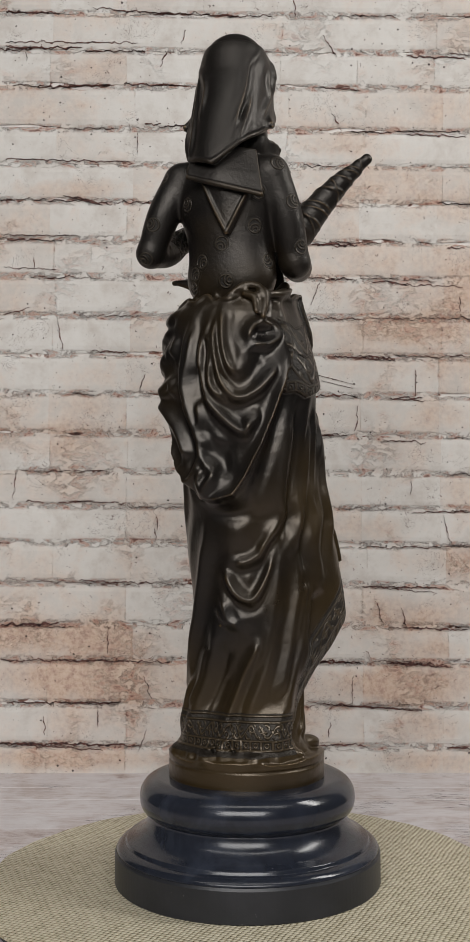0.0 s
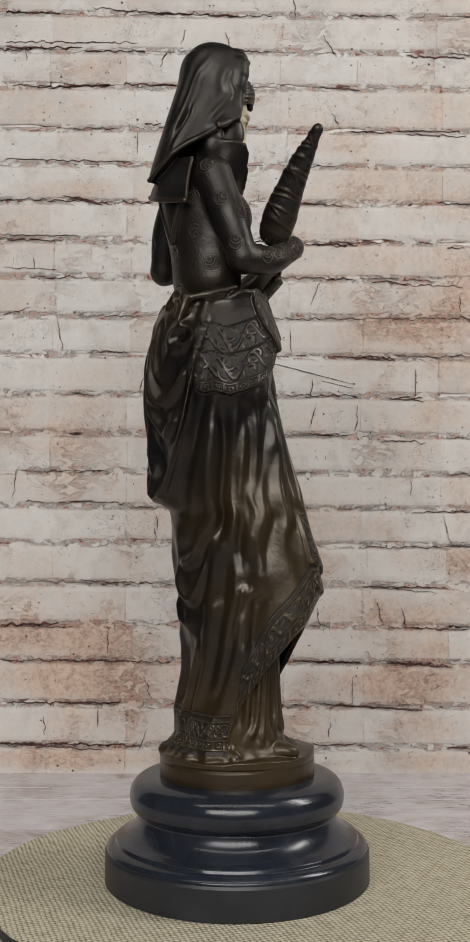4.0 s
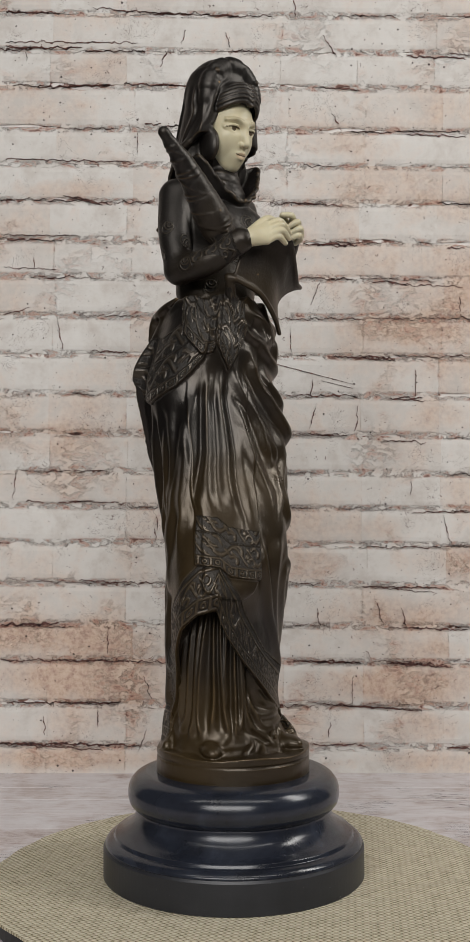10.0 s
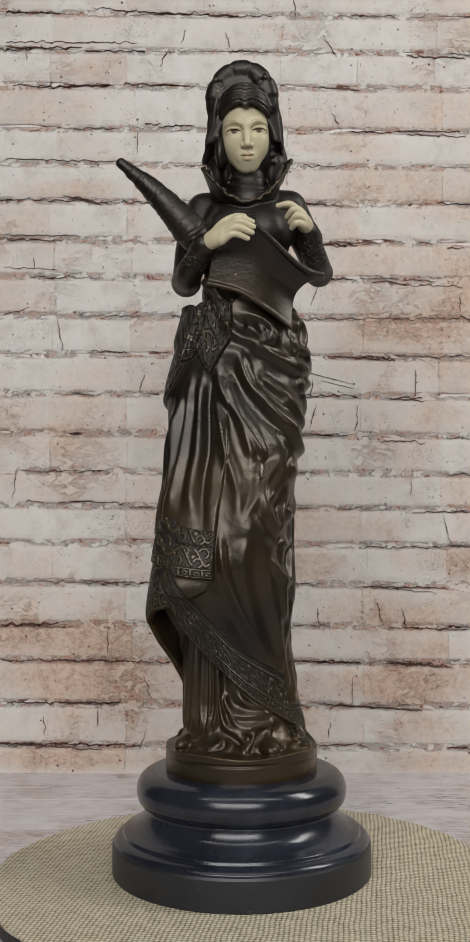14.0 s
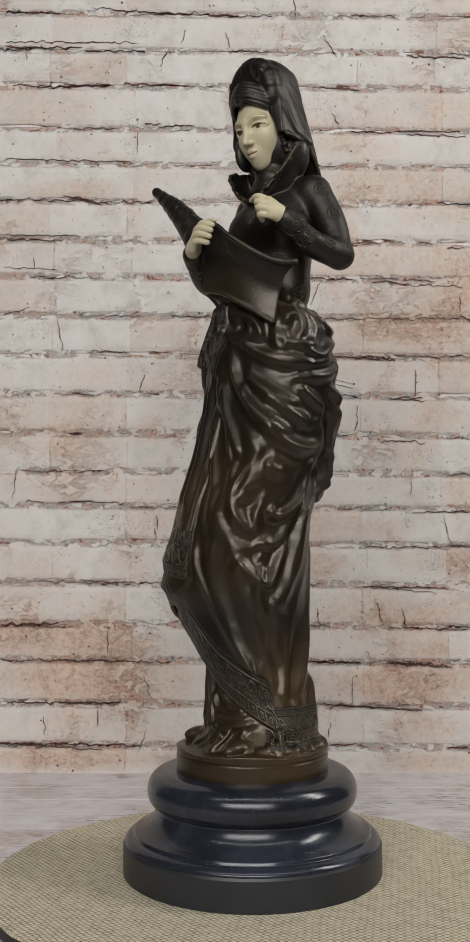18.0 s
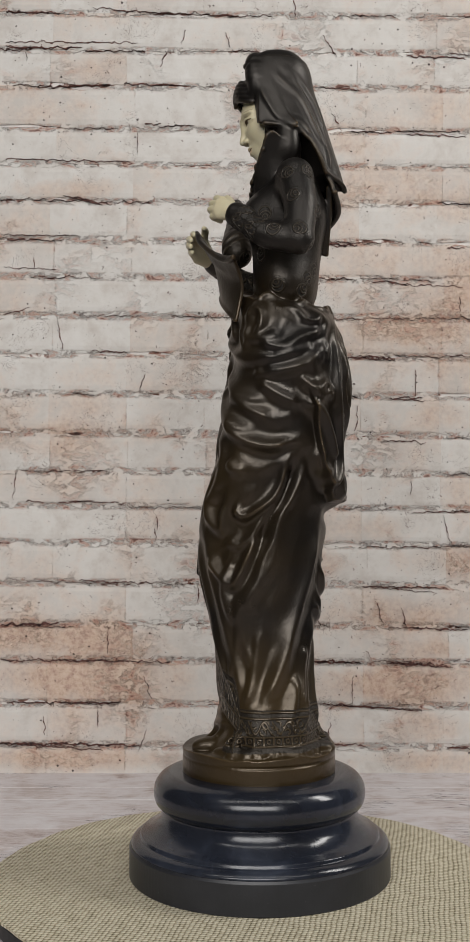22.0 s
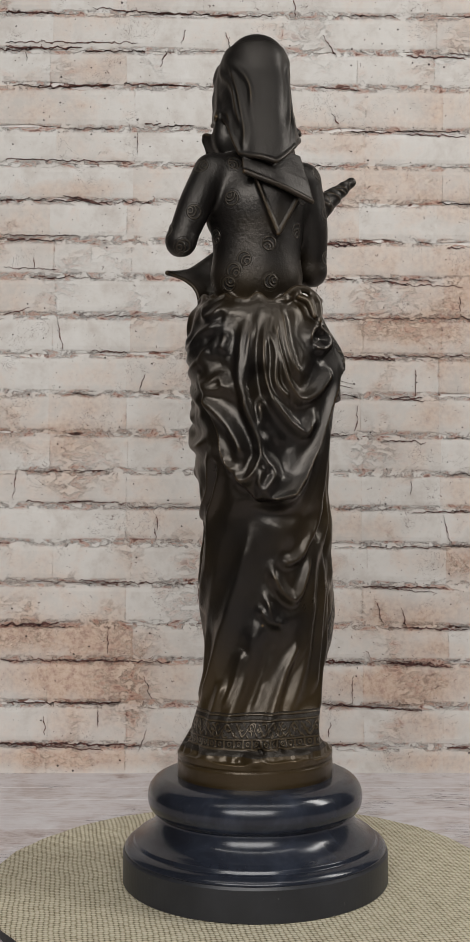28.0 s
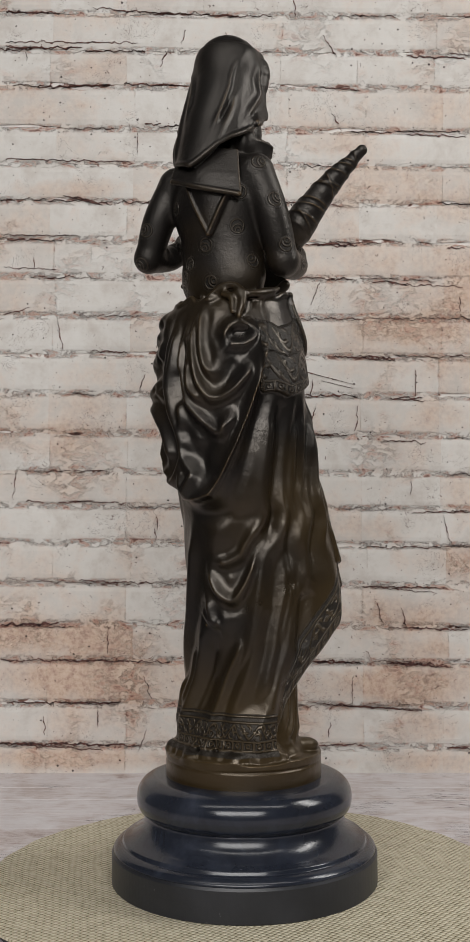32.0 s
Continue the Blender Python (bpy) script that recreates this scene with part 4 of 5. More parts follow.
def build_skirts(clay):
    def hemmed(d, th, g):
        zh = hem_height(th, HEM)
        zh = np.where(zh > 5000, 60, zh)
        open_ = (zh > 75) & (g[2] < zh + 30)
        hollow = -(d + 3.2)
        d = np.where(open_, np.maximum(d, hollow * 0.9), d)
        d = np.maximum(d, (zh - g[2]) * 0.8)
        edge = waist_edge(th)
        return np.maximum(d, g[2] - edge)
    add_loft(clay, under, 82, 208, 0.8)
    add_loft(clay, skirt, 81, 399, 0.8, hemmed)
    # ground disc of the casting
    sl, g = clay.window((-60, -60, 60), (60, 60, 96))
    r = np.hypot(g[0], g[1]) + 0 * g[2]
    ang = np.arctan2(g[1], g[0])
    top = 84.5 + 0.8 * np.sin(5 * ang + r * 0.1)
    d = np.maximum(r - 51.6 - 0.35 * np.sin(3 * ang), np.maximum(g[2] - top, 67.5 - g[2]))
    groove = np.hypot(r - 51.8, (g[2] - 79.5)) - 0.9
    clay.blend(sl, np.maximum(d, -groove).astype(np.float32), 0.8)
    # shoes peeping out
    clay.blob((23, -31, 88), (6.5, 10.5, 5.0), 2, (6, 0, 14))
    clay.blob((-35, -20, 88), (6.2, 10.5, 5.0), 2, (6, 0, -24))
    # trailing hem on the ground, in uneven waves
    a = np.radians(np.linspace(58, 252, 260))
    r = 43.5 + 2.2 * np.sin(9 * a) + 1.6 * np.sin(17 * a + 1)
    clay.beads(np.column_stack([r * np.sin(a), 2 - r * np.cos(a), 87.0 + 0.8 * np.sin(12 * a)]), 2.6 + 0.5 * np.sin(9 * a + 1), 5)
    a = np.radians(np.linspace(-112, 52, 220))
    r = 36.5 + 1.6 * np.sin(7 * a) + 0.8 * np.sin(15 * a)
    clay.beads(np.column_stack([r * np.sin(a) - 2, -r * np.cos(a) * 0.92, 85.6 + 0.4 * np.sin(15 * a)]), 1.7 + 0.4 * np.sin(9 * a), 5)


def build_ruffles(clay):
    """Crumpled cloth lying on the ground round the feet and along the trailing hem."""
    rng = random.Random(21)
    for a0, a1, n, r0, r1 in ((-100, 50, 9, 29, 38), (64, 248, 26, 40, 46.5)):
        for k in range(n):
            a = radians(a0 + (a1 - a0) * (k + rng.uniform(0.1, 0.9)) / n)
            b = a + radians(rng.uniform(-9, 9))
            c = b + radians(rng.uniform(-9, 9))
            top = rng.uniform(90, 99)
            pts = [(r0 * math.sin(a), -r0 * math.cos(a), top), ((r0 + r1) / 2 * math.sin(b), -(r0 + r1) / 2 * math.cos(b), 0.45 * top + 48), (r1 * math.sin(c), -r1 * math.cos(c), 86)]
            w = rng.uniform(1.2, 2.0)
            clay.limb(pts, (w * 0.7, w * 0.9, w), 3.2)


def build_torso(clay):
    clay.blob((1, 20, 398), (31, 22, 26), 6)
    clay.blob((1, 21, 425), (30, 24, 34), 8)
    clay.blob((2, 24, 446), (34, 25.5, 27), 8)
    clay.blob((-11, 5.5, 440), (14, 12.5, 14), 11)
    clay.blob((18, 5.5, 441), (14, 12.5, 14), 11)
    clay.limb([(31, 31, 464), (2, 27, 468), (-28, 25, 463)], (11, 12, 11), 9)
    # left arm, raised forearm
    clay.limb([(33, 31, 463), (44, 36, 440), (53.5, 36, 416)], (12, 11, 9.2), 4)
    clay.limb([(53.5, 36, 416), (52, 14, 421), (48, -3, 434)], (9.6, 8.8, 7.0), 3)
    clay.limb([(49.5, 0, 432), (47.5, -5, 435.5)], (8.6, 8.2), 1.2)
    # right arm
    clay.limb([(-30, 25, 462), (-37, 17, 434), (-39.5, 8, 406)], (12, 11.2, 9.6), 4)
    clay.limb([(-39.5, 8, 406), (-33, -14, 408), (-21, -32, 419)], (10, 9.2, 7.2), 3)
    clay.limb([(-23, -29, 418), (-19.5, -34, 421)], (8.6, 8.2), 1.2)
    # creases of the sleeves
    for pts, w in (([(44, 30, 428), (52, 29, 424), (57, 36, 424)], 1.5), ([(45, 26, 422), (53, 22, 425), (58, 26, 420)], 1.4), ([(46, 30, 436), (54, 34, 432)], 1.3),
                   ([(-31, 6, 416), (-40, 4, 415), (-47, 10, 414)], 1.5), ([(-30, 0, 412), (-37, -4, 415), (-43, -1, 410)], 1.4), ([(-36, 10, 424), (-45, 13, 424)], 1.3),
                   ([(42, 2, 428), (50, 4, 437), (56, 3, 430)], 1.0), ([(-29, -18, 414), (-24, -26, 426), (-18, -24, 414)], 1.0)):
        clay.limb(pts, [w * 0.7] + [w] * (len(pts) - 2) + [w * 0.7], 3.0)
    # puckers inside the elbows
    for q in ((50, 30, 421), (-36, 5, 410)):
        clay.blob(q, (3, 7, 9), 4, (0, 20, 0))
    # wimple round the throat and standing collar, low in front, winged at the sides
    clay.limb([(4, 19, 490), (4.5, 17, 478), (5, 15, 464)], (9.5, 11.5, 15), 4)
    for z, r in ((480, 10.6), (475, 12.4), (470, 14.2)):
        a = np.linspace(-1.9, 1.9, 60)
        clay.beads(np.column_stack([4.6 + (r + 1) * np.sin(a), 16 - r * np.cos(a), z + 2.2 * np.sin(a * 1.3 + z) - 2 * np.cos(a)]), 1.1, 1.6)
    clay.sheet([[(12, 32, 470), (20, 24, 468), (23, 15, 465), (17, 6, 460.5), (7, 2, 456), (-4, 1, 459), (-14, 5, 463), (-20, 15, 466), (-15, 24, 468), (-8, 31, 470)],
                [(16, 32, 479), (24, 24, 479), (27.5, 15, 478), (20, 4, 464), (7.5, 0, 457.5), (-5, -1.5, 461), (-16, 2, 469.5), (-23, 11, 476), (-20, 21, 478), (-12, 31, 479)],
                [(20, 32, 488), (28, 24, 489), (35.5, 15, 493), (27.5, 6, 476), (8, -2, 459.5), (-7, -3.5, 463.5), (-17.5, -1.5, 474.5), (-26, 2, 485), (-25, 16, 487), (-15, 30, 487)]], 1.2, 1.2)
    rim = curve_points([(28, 24, 489.5), (35.5, 15, 493.5), (32, 10, 484), (27.5, 5.7, 476.2), (20, 0.5, 466), (8, -2.6, 459.6), (-6, -4, 463.6), (-17.5, -2, 474.8), (-26, 2, 485.5), (-25, 15, 487.5)], 180)
    wob = np.arange(180)
    clay.beads(rim + 0.5 * np.column_stack([np.sin(wob * 0.5), np.sin(wob * 0.37), np.sin(wob * 0.61)]), 1.2 + 0.3 * np.sin(wob * 0.8), 0.7)


def build_head(clay):
    def veil_hem(th):
        return hem_height(th, [(-29, 507), (0, 509), (40, 506), (84, 500), (108, 499), (121, 492), (134, 471), (151, 467), (184, 463), (216, 473), (252, 485), (285, 497), (302, 502), (331, 507)]) + 0.8 * np.sin(5 * th)
    add_loft(clay, veil, 449, 553, 1.0, lambda d, th, g: np.maximum(d, (veil_hem(th) - g[2]) * 0.8))
    th = np.radians(np.linspace(62, 292, 300))
    z = veil_hem(th)
    cx, cy = veil.centre(z)
    r = veil.radius(th, z) - 0.6
    x = cx + r * np.sin(th)
    clay.beads(np.column_stack([x, cy - r * np.cos(th), z]), 1.6, 1.0)
    clay.blob((0, 17, 544.5), (20.5, 19.5, 18.5), 9)
    clay.blob((1.5, 9, 551), (17, 10, 9.5), 6)
    # the hollow round the face, with hair and wimple filling it behind the cheeks
    clay.blob((4.5, -8, 501), (22.5, 26, 25), 2, cut=True)
    clay.blob((4.5, 19, 505), (19.5, 17, 26), 2)
    clay.limb([(4, 20, 490), (4.5, 17, 478)], (10, 11.5), 3)
    clay.blob((-11.5, 18.5, 490), (4.4, 8.5, 14), 3)
    clay.blob((20.5, 23.5, 490), (4.4, 8, 14), 3)
    clay.blob((-14, 7, 498), (4.6, 9, 12), 2)
    clay.blob((23, 25, 491), (8, 8, 14), 3)
    clay.blob((-17, 22, 489), (8, 8, 14), 3)
    # rolled front edges of the hood, from the crest past the temples and back over the collar
    for edge in ([(12, -2, 546), (18.5, -1, 538), (22.5, 4, 529), (25, 11, 518), (27, 20, 507), (29.5, 29, 500), (31, 36, 496)],
                 [(-6, -2, 546), (-13, -2.5, 538), (-17, -1, 527), (-19.5, 3, 515), (-23, 10, 504), (-28, 18, 497), (-32, 27, 492)]):
        e = curve_points(edge, 14)
        out = np.sign(e[0, 0] - 4)
        f = np.linspace(1, 0.02, len(e))[:, None]
        clay.sheet([e[:-2], (e + f * (2.2 * out, 6, 2.5))[:-2], (e + f * (1.2 * out, 14, 5))[:-2]], 1.3, 3.0)
        clay.beads(curve_points(e[:-1], 120), np.minimum(1.5, np.linspace(9, 0.3, 120)), 1.5)
        clay.sheet([(e + (-0.5 * out, 1, -0.5))[:-3], (e + f * (-3.5 * out, 6, -1))[:-3]], 1.3, 1.5)
    # turban band with a middle dip, and the padded ribbed roll above the brow
    clay.blob((4.0, 3, 533), (17.6, 16.6, 9.5), 2)
    for k in range(6):
        z = 526.5 + 2.6 * k
        w = math.sqrt(max(0.05, 1 - ((z - 531) / 15) ** 2))
        a = np.linspace(-1.45, 1.45, 90)
        dip = (2.6 - 0.4 * k) * np.exp(-((a - 0.12) / 0.13) ** 2)
        pts = np.column_stack([4.0 + 17.6 * w * np.sin(a), 3 - (17.0 * w + 0.25 * dip) * np.cos(a), z - dip - 5.5 * np.abs(np.sin(a - 0.05)) ** 2.4])
        clay.beads(pts, 1.5, 0.5)
    a = np.linspace(-1.75, 1.75, 300)
    ribs = sum(np.exp(-((a - c - d) / 0.022) ** 2) for c in (-1.25, -0.62, 0.0, 0.62, 1.25) for d in (-0.13, 0.0, 0.13))
    pts = np.column_stack([1.5 + 19.5 * np.sin(a), 5 - 4 * np.cos(a * 0.8), 533 + 21.5 * np.cos(a)])
    clay.beads(pts, 6.3 + 0.9 * np.minimum(ribs, 1), 2.0)
    for c in (-0.94, -0.31, 0.31, 0.94):
        clay.blob((1.5 + 21.5 * math.sin(c), -4, 533 + 23 * math.cos(c)), (2.2, 2.0, 2.2), 0.8)
    # hair ropes beside the cheeks
    for sx, lean in ((-12.5, -2.0), (22.0, 2.0)):
        a = np.linspace(0, 1, 60)
        pts = np.column_stack([sx + 0.9 * np.sin(a * 26) + lean * a * (1 - a), 8.0 + 7 * a + 0.6 * np.cos(a * 26), 517 - 24 * a])
        clay.beads(pts, 1.8 + 0.3 * np.sin(a * 40), 0.7)
    # cape end under the veil: two square corners and a pointed lining
    clay.sheet([[(14, 46, 476), (-6, 46, 476), (-24, 38, 474)], [(15, 53, 464), (-7, 54, 460), (-28, 42, 457)], [(15, 55, 457), (-8, 55, 449), (-31, 44, 443)]], 1.4, 1.0)
    clay.limb([(15, 56, 457), (-8, 56, 449), (-31, 45, 443)], (1.7, 1.8, 1.7), 0.6)
    clay.sheet([[(9, 51, 462), (-9, 52, 458), (-26, 43, 456)], [(1, 49, 440), (-8, 48.5, 438), (-17, 45, 437)], [(-7, 46, 421.5), (-8, 46.2, 421), (-9, 46, 421.5)]], 1.6, 2.0)
    clay.limb([(9, 52.4, 460), (1, 50.4, 440), (-8, 47.6, 420.5)], (1.3, 1.4, 1.4), 0.5)
    clay.limb([(-26, 44.4, 454), (-17, 46.4, 437), (-8, 47.6, 420.5)], (1.3, 1.4, 1.4), 0.5)


def build_held(clay):
    # distaff, tapering, with wound thread
    p = curve_points([(-78, -28.5, 481.5, 2.6), (-70, -27, 475, 4.6), (-58, -24.5, 464.5, 7.2), (-45, -22, 451, 9.2), (-33, -20, 437, 11.2), (-27, -18.5, 429, 10.0)], 420)
    t = np.linspace(0, 1, 420)
    clay.beads(p[:, :3], p[:, 3] * (1.03 - 0.06 * np.mod(t * 6.2 + 0.25 * np.sin(9 * t), 1.0)), 0.6)
    clay.beads(p[:30, :3], 3.7, 0.8)
    # turns of thread, wound aslant
    ax = (p[-1, :3] - p[0, :3]) / np.linalg.norm(p[-1, :3] - p[0, :3])
    e1 = np.cross(ax, (0, 1, 0))
    e1 /= np.linalg.norm(e1)
    e2 = np.cross(ax, e1)
    for turns, phase, thick in ((7.5, 0.0, 0.75), (5.0, 2.0, 0.7), (-3.2, 1.0, 0.6)):
        q = np.linspace(0.10, 0.97, 900)
        c = np.stack([np.interp(q, t, p[:, i]) for i in range(4)], 1)
        w = 2 * math.pi * turns * q + phase
        rad = c[:, 3:] * 0.97
        lean = 0.55 * c[:, 3] * np.sin(w + 0.6)
        clay.beads(c[:, :3] + rad * (np.cos(w)[:, None] * e1 + np.sin(w)[:, None] * e2) + lean[:, None] * ax, thick, 1.0)
    # the cloth held open before the waist
    clay.sheet([[(-10, -38, 431), (13, -39, 434), (24, -33, 424), (40, -19, 411), (57, -6, 405)],
                [(-13, -33, 424), (11, -32, 423), (24, -26, 412), (36, -13, 402), (44, -5, 399)],
                [(-14, -29, 416), (10, -27, 412), (20, -22, 404), (30, -12, 394), (37, -4, 389)],
                [(-18, -25, 397), (2, -24, 391), (14, -21, 384), (26, -15, 376), (36, -8, 368.5)]], 1.3, 1.0)
    clay.limb([(13, -40, 435), (24, -35, 425), (40, -21, 411), (50, -11, 405.5), (58, -6, 405)], (1.4, 1.7, 1.9, 2.2, 1.8), 0.8)
    clay.limb([(-18, -26, 397), (2, -25, 391.5), (14, -22, 384.5), (26, -16, 376.5), (36, -9, 368.5)], (1.9, 1.7, 1.5, 1.4, 1.2), 0.8)
    # bunched cloth between belt and hand
    clay.limb([(-20, -22, 398), (-14, -16, 388), (-8, -12, 374)], (3.6, 3.4, 3), 3)


def round_about(theta, z, out):
    """A point over the skirt's wall, that far out from it."""
    a = radians(theta)
    cx, cy = skirt.centre(z)
    r = float(skirt.radius(np.array(a), np.array(float(z)), skirt.base)) + out
    return (cx + r * math.sin(a), cy - r * math.cos(a), z)


def build_waist(clay):
    # end of the cloth tucked over itself above the bustle
    for pts, w in (([(200, 380, 0), (212, 385, 1), (224, 384, 2), (231, 376, 3), (229, 364, 2)], 2.4), ([(214, 379, 1), (222, 376, 2), (224, 367, 2)], 2.0),
                   ([(228, 379, 2), (242, 380, 2), (258, 383, 1), (272, 387, 0)], 2.4)):
        clay.limb([round_about(*q) for q in pts], [w * 0.6] + [w] * (len(pts) - 2) + [w * 0.6], 4.5)
    # scalloped upper edge of the gathered cloth
    a = np.radians(np.linspace(80, 318, 330))
    z = waist_edge(a) - 1.0
    cx, cy = skirt.centre(z)
    r = skirt.radius(a, z) - 0.8 + 0.8 * np.sin(9 * a + 1.4)
    clay.beads(np.column_stack([cx + r * np.sin(a), cy - r * np.cos(a), z]), 1.6 + 0.4 * np.sin(13 * a), 2.0)


build_skirts(CLAY)
build_ruffles(CLAY)
build_torso(CLAY)
build_waist(CLAY)
build_head(CLAY)
build_held(CLAY)


def build_face():
    c = Clay((-18, -18, 472), (28, 36, 536), 0.42)
    x0 = 4.8
    c.blob((x0, 10, 510), (15.8, 18.5, 22), 2)
    c.blob((x0, 5.5, 498), (13.0, 13.6, 15.5), 6)
    c.blob((x0, 6.0, 493.5), (12.2, 11.0, 10.0), 5)
    c.blob((x0, -1.0, 485.0), (5.4, 5.4, 4.6), 6.5)
    for s in (-1, 1):
        c.blob((x0 + 7.4 * s, 0.6, 499.5), (5.6, 5.6, 6.2), 6)
        c.blob((x0 + 8.0 * s, -9.8, 508.6), (5.8, 4.6, 3.6), 3.6, cut=True)
        c.blob((x0 + 8.2 * s, -1.2, 507.6), (5.7, 4.6, 3.7), 0.9)
        # heavy upper lid, thin lower lid, faint brow
        c.limb([(x0 + 3.1 * s, -5.5, 507.1), (x0 + 6.0 * s, -6.5, 509.4), (x0 + 9.8 * s, -5.9, 509.6), (x0 + 13.6 * s, -2.2, 506.8)], (0.4, 0.95, 0.95, 0.35), 0.9)
        c.limb([(x0 + 3.4 * s, -5.4, 506.7), (x0 + 8.0 * s, -6.0, 504.9), (x0 + 13.2 * s, -2.4, 506.3)], (0.3, 0.45, 0.3), 1.1)
        c.limb([(x0 + 2.4 * s, -8.0, 512.2), (x0 + 7.5 * s, -6.9, 514.6), (x0 + 13.2 * s, -2.8, 512.4)], (0.3, 0.6, 0.3), 4.0)
    c.limb([(x0, -8.0, 513), (x0, -9.6, 505), (x0, -12.3, 498.6)], (1.4, 1.8, 2.15), 3.2)
    for s in (-1, 1):
        c.blob((x0 + 2.6 * s, -9.6, 497.6), (1.7, 2.3, 1.6), 1.2)
    c.blob((x0, -5.3, 491.3), (6, 4, 5.0), 3.2)
    c.limb([(x0 - 5.0, -7.1, 492.3), (x0 - 1.7, -9.6, 492.8), (x0, -9.6, 492.3), (x0 + 1.7, -9.6, 492.8), (x0 + 5.0, -7.1, 492.3)], (0.45, 1.0, 0.95, 1.0, 0.45), 0.8)
    c.limb([(x0 - 3.6, -7.8, 490.3), (x0, -9.3, 489.7), (x0 + 3.6, -7.8, 490.3)], (0.6, 1.3, 0.6), 0.9)
    v, f = c.mesh(2)
    return v, f


def turn_head(v):
    """The head looks a little to its left and down."""
    m = np.array((Matrix.Rotation(radians(8.5), 3, "Z") @ Matrix.Rotation(radians(-2.5), 3, "Y") @ Matrix.Rotation(radians(18.5), 3, "X")))
    o = np.array((4.8, 10.0, 505.0))
    w = v - o
    w[:, 2] += 1.6 * np.exp(-((v[:, 2] - 500) / 13) ** 2)
    return (w * (1.08, 1.04, 1.04)) @ m.T + o + (-1.6, 1.5, 5.4)


def build_hand(wrist, knuckles, tips, thumb, palm_r=(5.6, 3.6)):
    """A small closed hand: a flat palm from the wrist, four fingers, a thumb."""
    pts = np.array([wrist, *knuckles, *[q for f in tips for q in f], *thumb], float)
    c = Clay(pts.min(0) - 9, pts.max(0) + 9, 0.5)
    w, kn = np.array(wrist, float), np.array(knuckles, float)
    c.limb([w, w + (kn.mean(0) - w) * 0.5], (5.2, 5.0), 2)
    for q in kn:
        c.limb([w + (q - w) * 0.35, q], (4.0, 3.0), 2.5)
    for f, q in zip(tips, kn):
        c.limb([q, *f], [2.7] + [2.3] * (len(f) - 1) + [1.8], 0.6)
    c.limb([w + (np.array(thumb[0]) - w) * 0.4, *thumb], [3.2] + [2.6] * (len(thumb) - 1) + [1.8], 1.2)
    return c.mesh(2)


def right_hand():
    return build_hand((-19, -35.5, 421.5), [(-3, -41, 432), (-4, -43.5, 428.5), (-5, -44.5, 424.5), (-6, -44, 421)],
                      [[(5, -44, 436), (14, -41.5, 433.5)], [(5, -47, 432.5), (15, -43.5, 429.5)], [(4, -47.5, 428.5), (14, -44, 425.5)], [(2, -46.5, 424.5), (11, -43.5, 422)]],
                      [(-6, -38.5, 434.5), (2, -36.5, 438.5), (8, -36, 439)])


def left_hand():
    return build_hand((47.5, -6, 436.5), [(43, -16, 447), (45.5, -18, 444), (47, -18.5, 440), (47, -17.5, 436.5)],
                      [[(37, -21, 450.5), (29, -20, 450)], [(40, -23.5, 446), (35, -19, 442.5)], [(42, -24, 441.5), (37, -19, 438.5)], [(42, -22.5, 437), (38, -18, 435)]],
                      [(41, -11, 447), (36, -14, 450), (31.5, -16.5, 450.5)])


SEALS = [
    (-38, 33, 466, 0.0),
    (-45, 25, 442, 0.7),
    (-47, 16, 414, 1.4),
    (22, 45, 443, 2.1),
    (46, 47, 432, 2.8),
    (53, 44, 410, 3.5),
    (-3, 44, 415, 4.2),
    (-23, 36, 426, 4.9),
    (13, 41, 405, 5.6),
    (-5, 43, 390, 0.3),
    (-47, 12, 435, 1.0),
    (-46, -7, 407, 1.7),
    (-23, -1, 446, 2.4),
    (-37, 3, 426, 5.2),
    (45, 27, 463, 5.9),
    (53, 32, 445, 0.6),
    (61, 21, 422, 1.3),
    (33, 19, 391, 2.0),
    (62, 38, 421, 3.4),
    (33, 11, 440, 4.8),
    (20, 38, 398, 5.5),
    (41, 41, 464, 0.2),
    (24, 37, 388, 0.9),
]


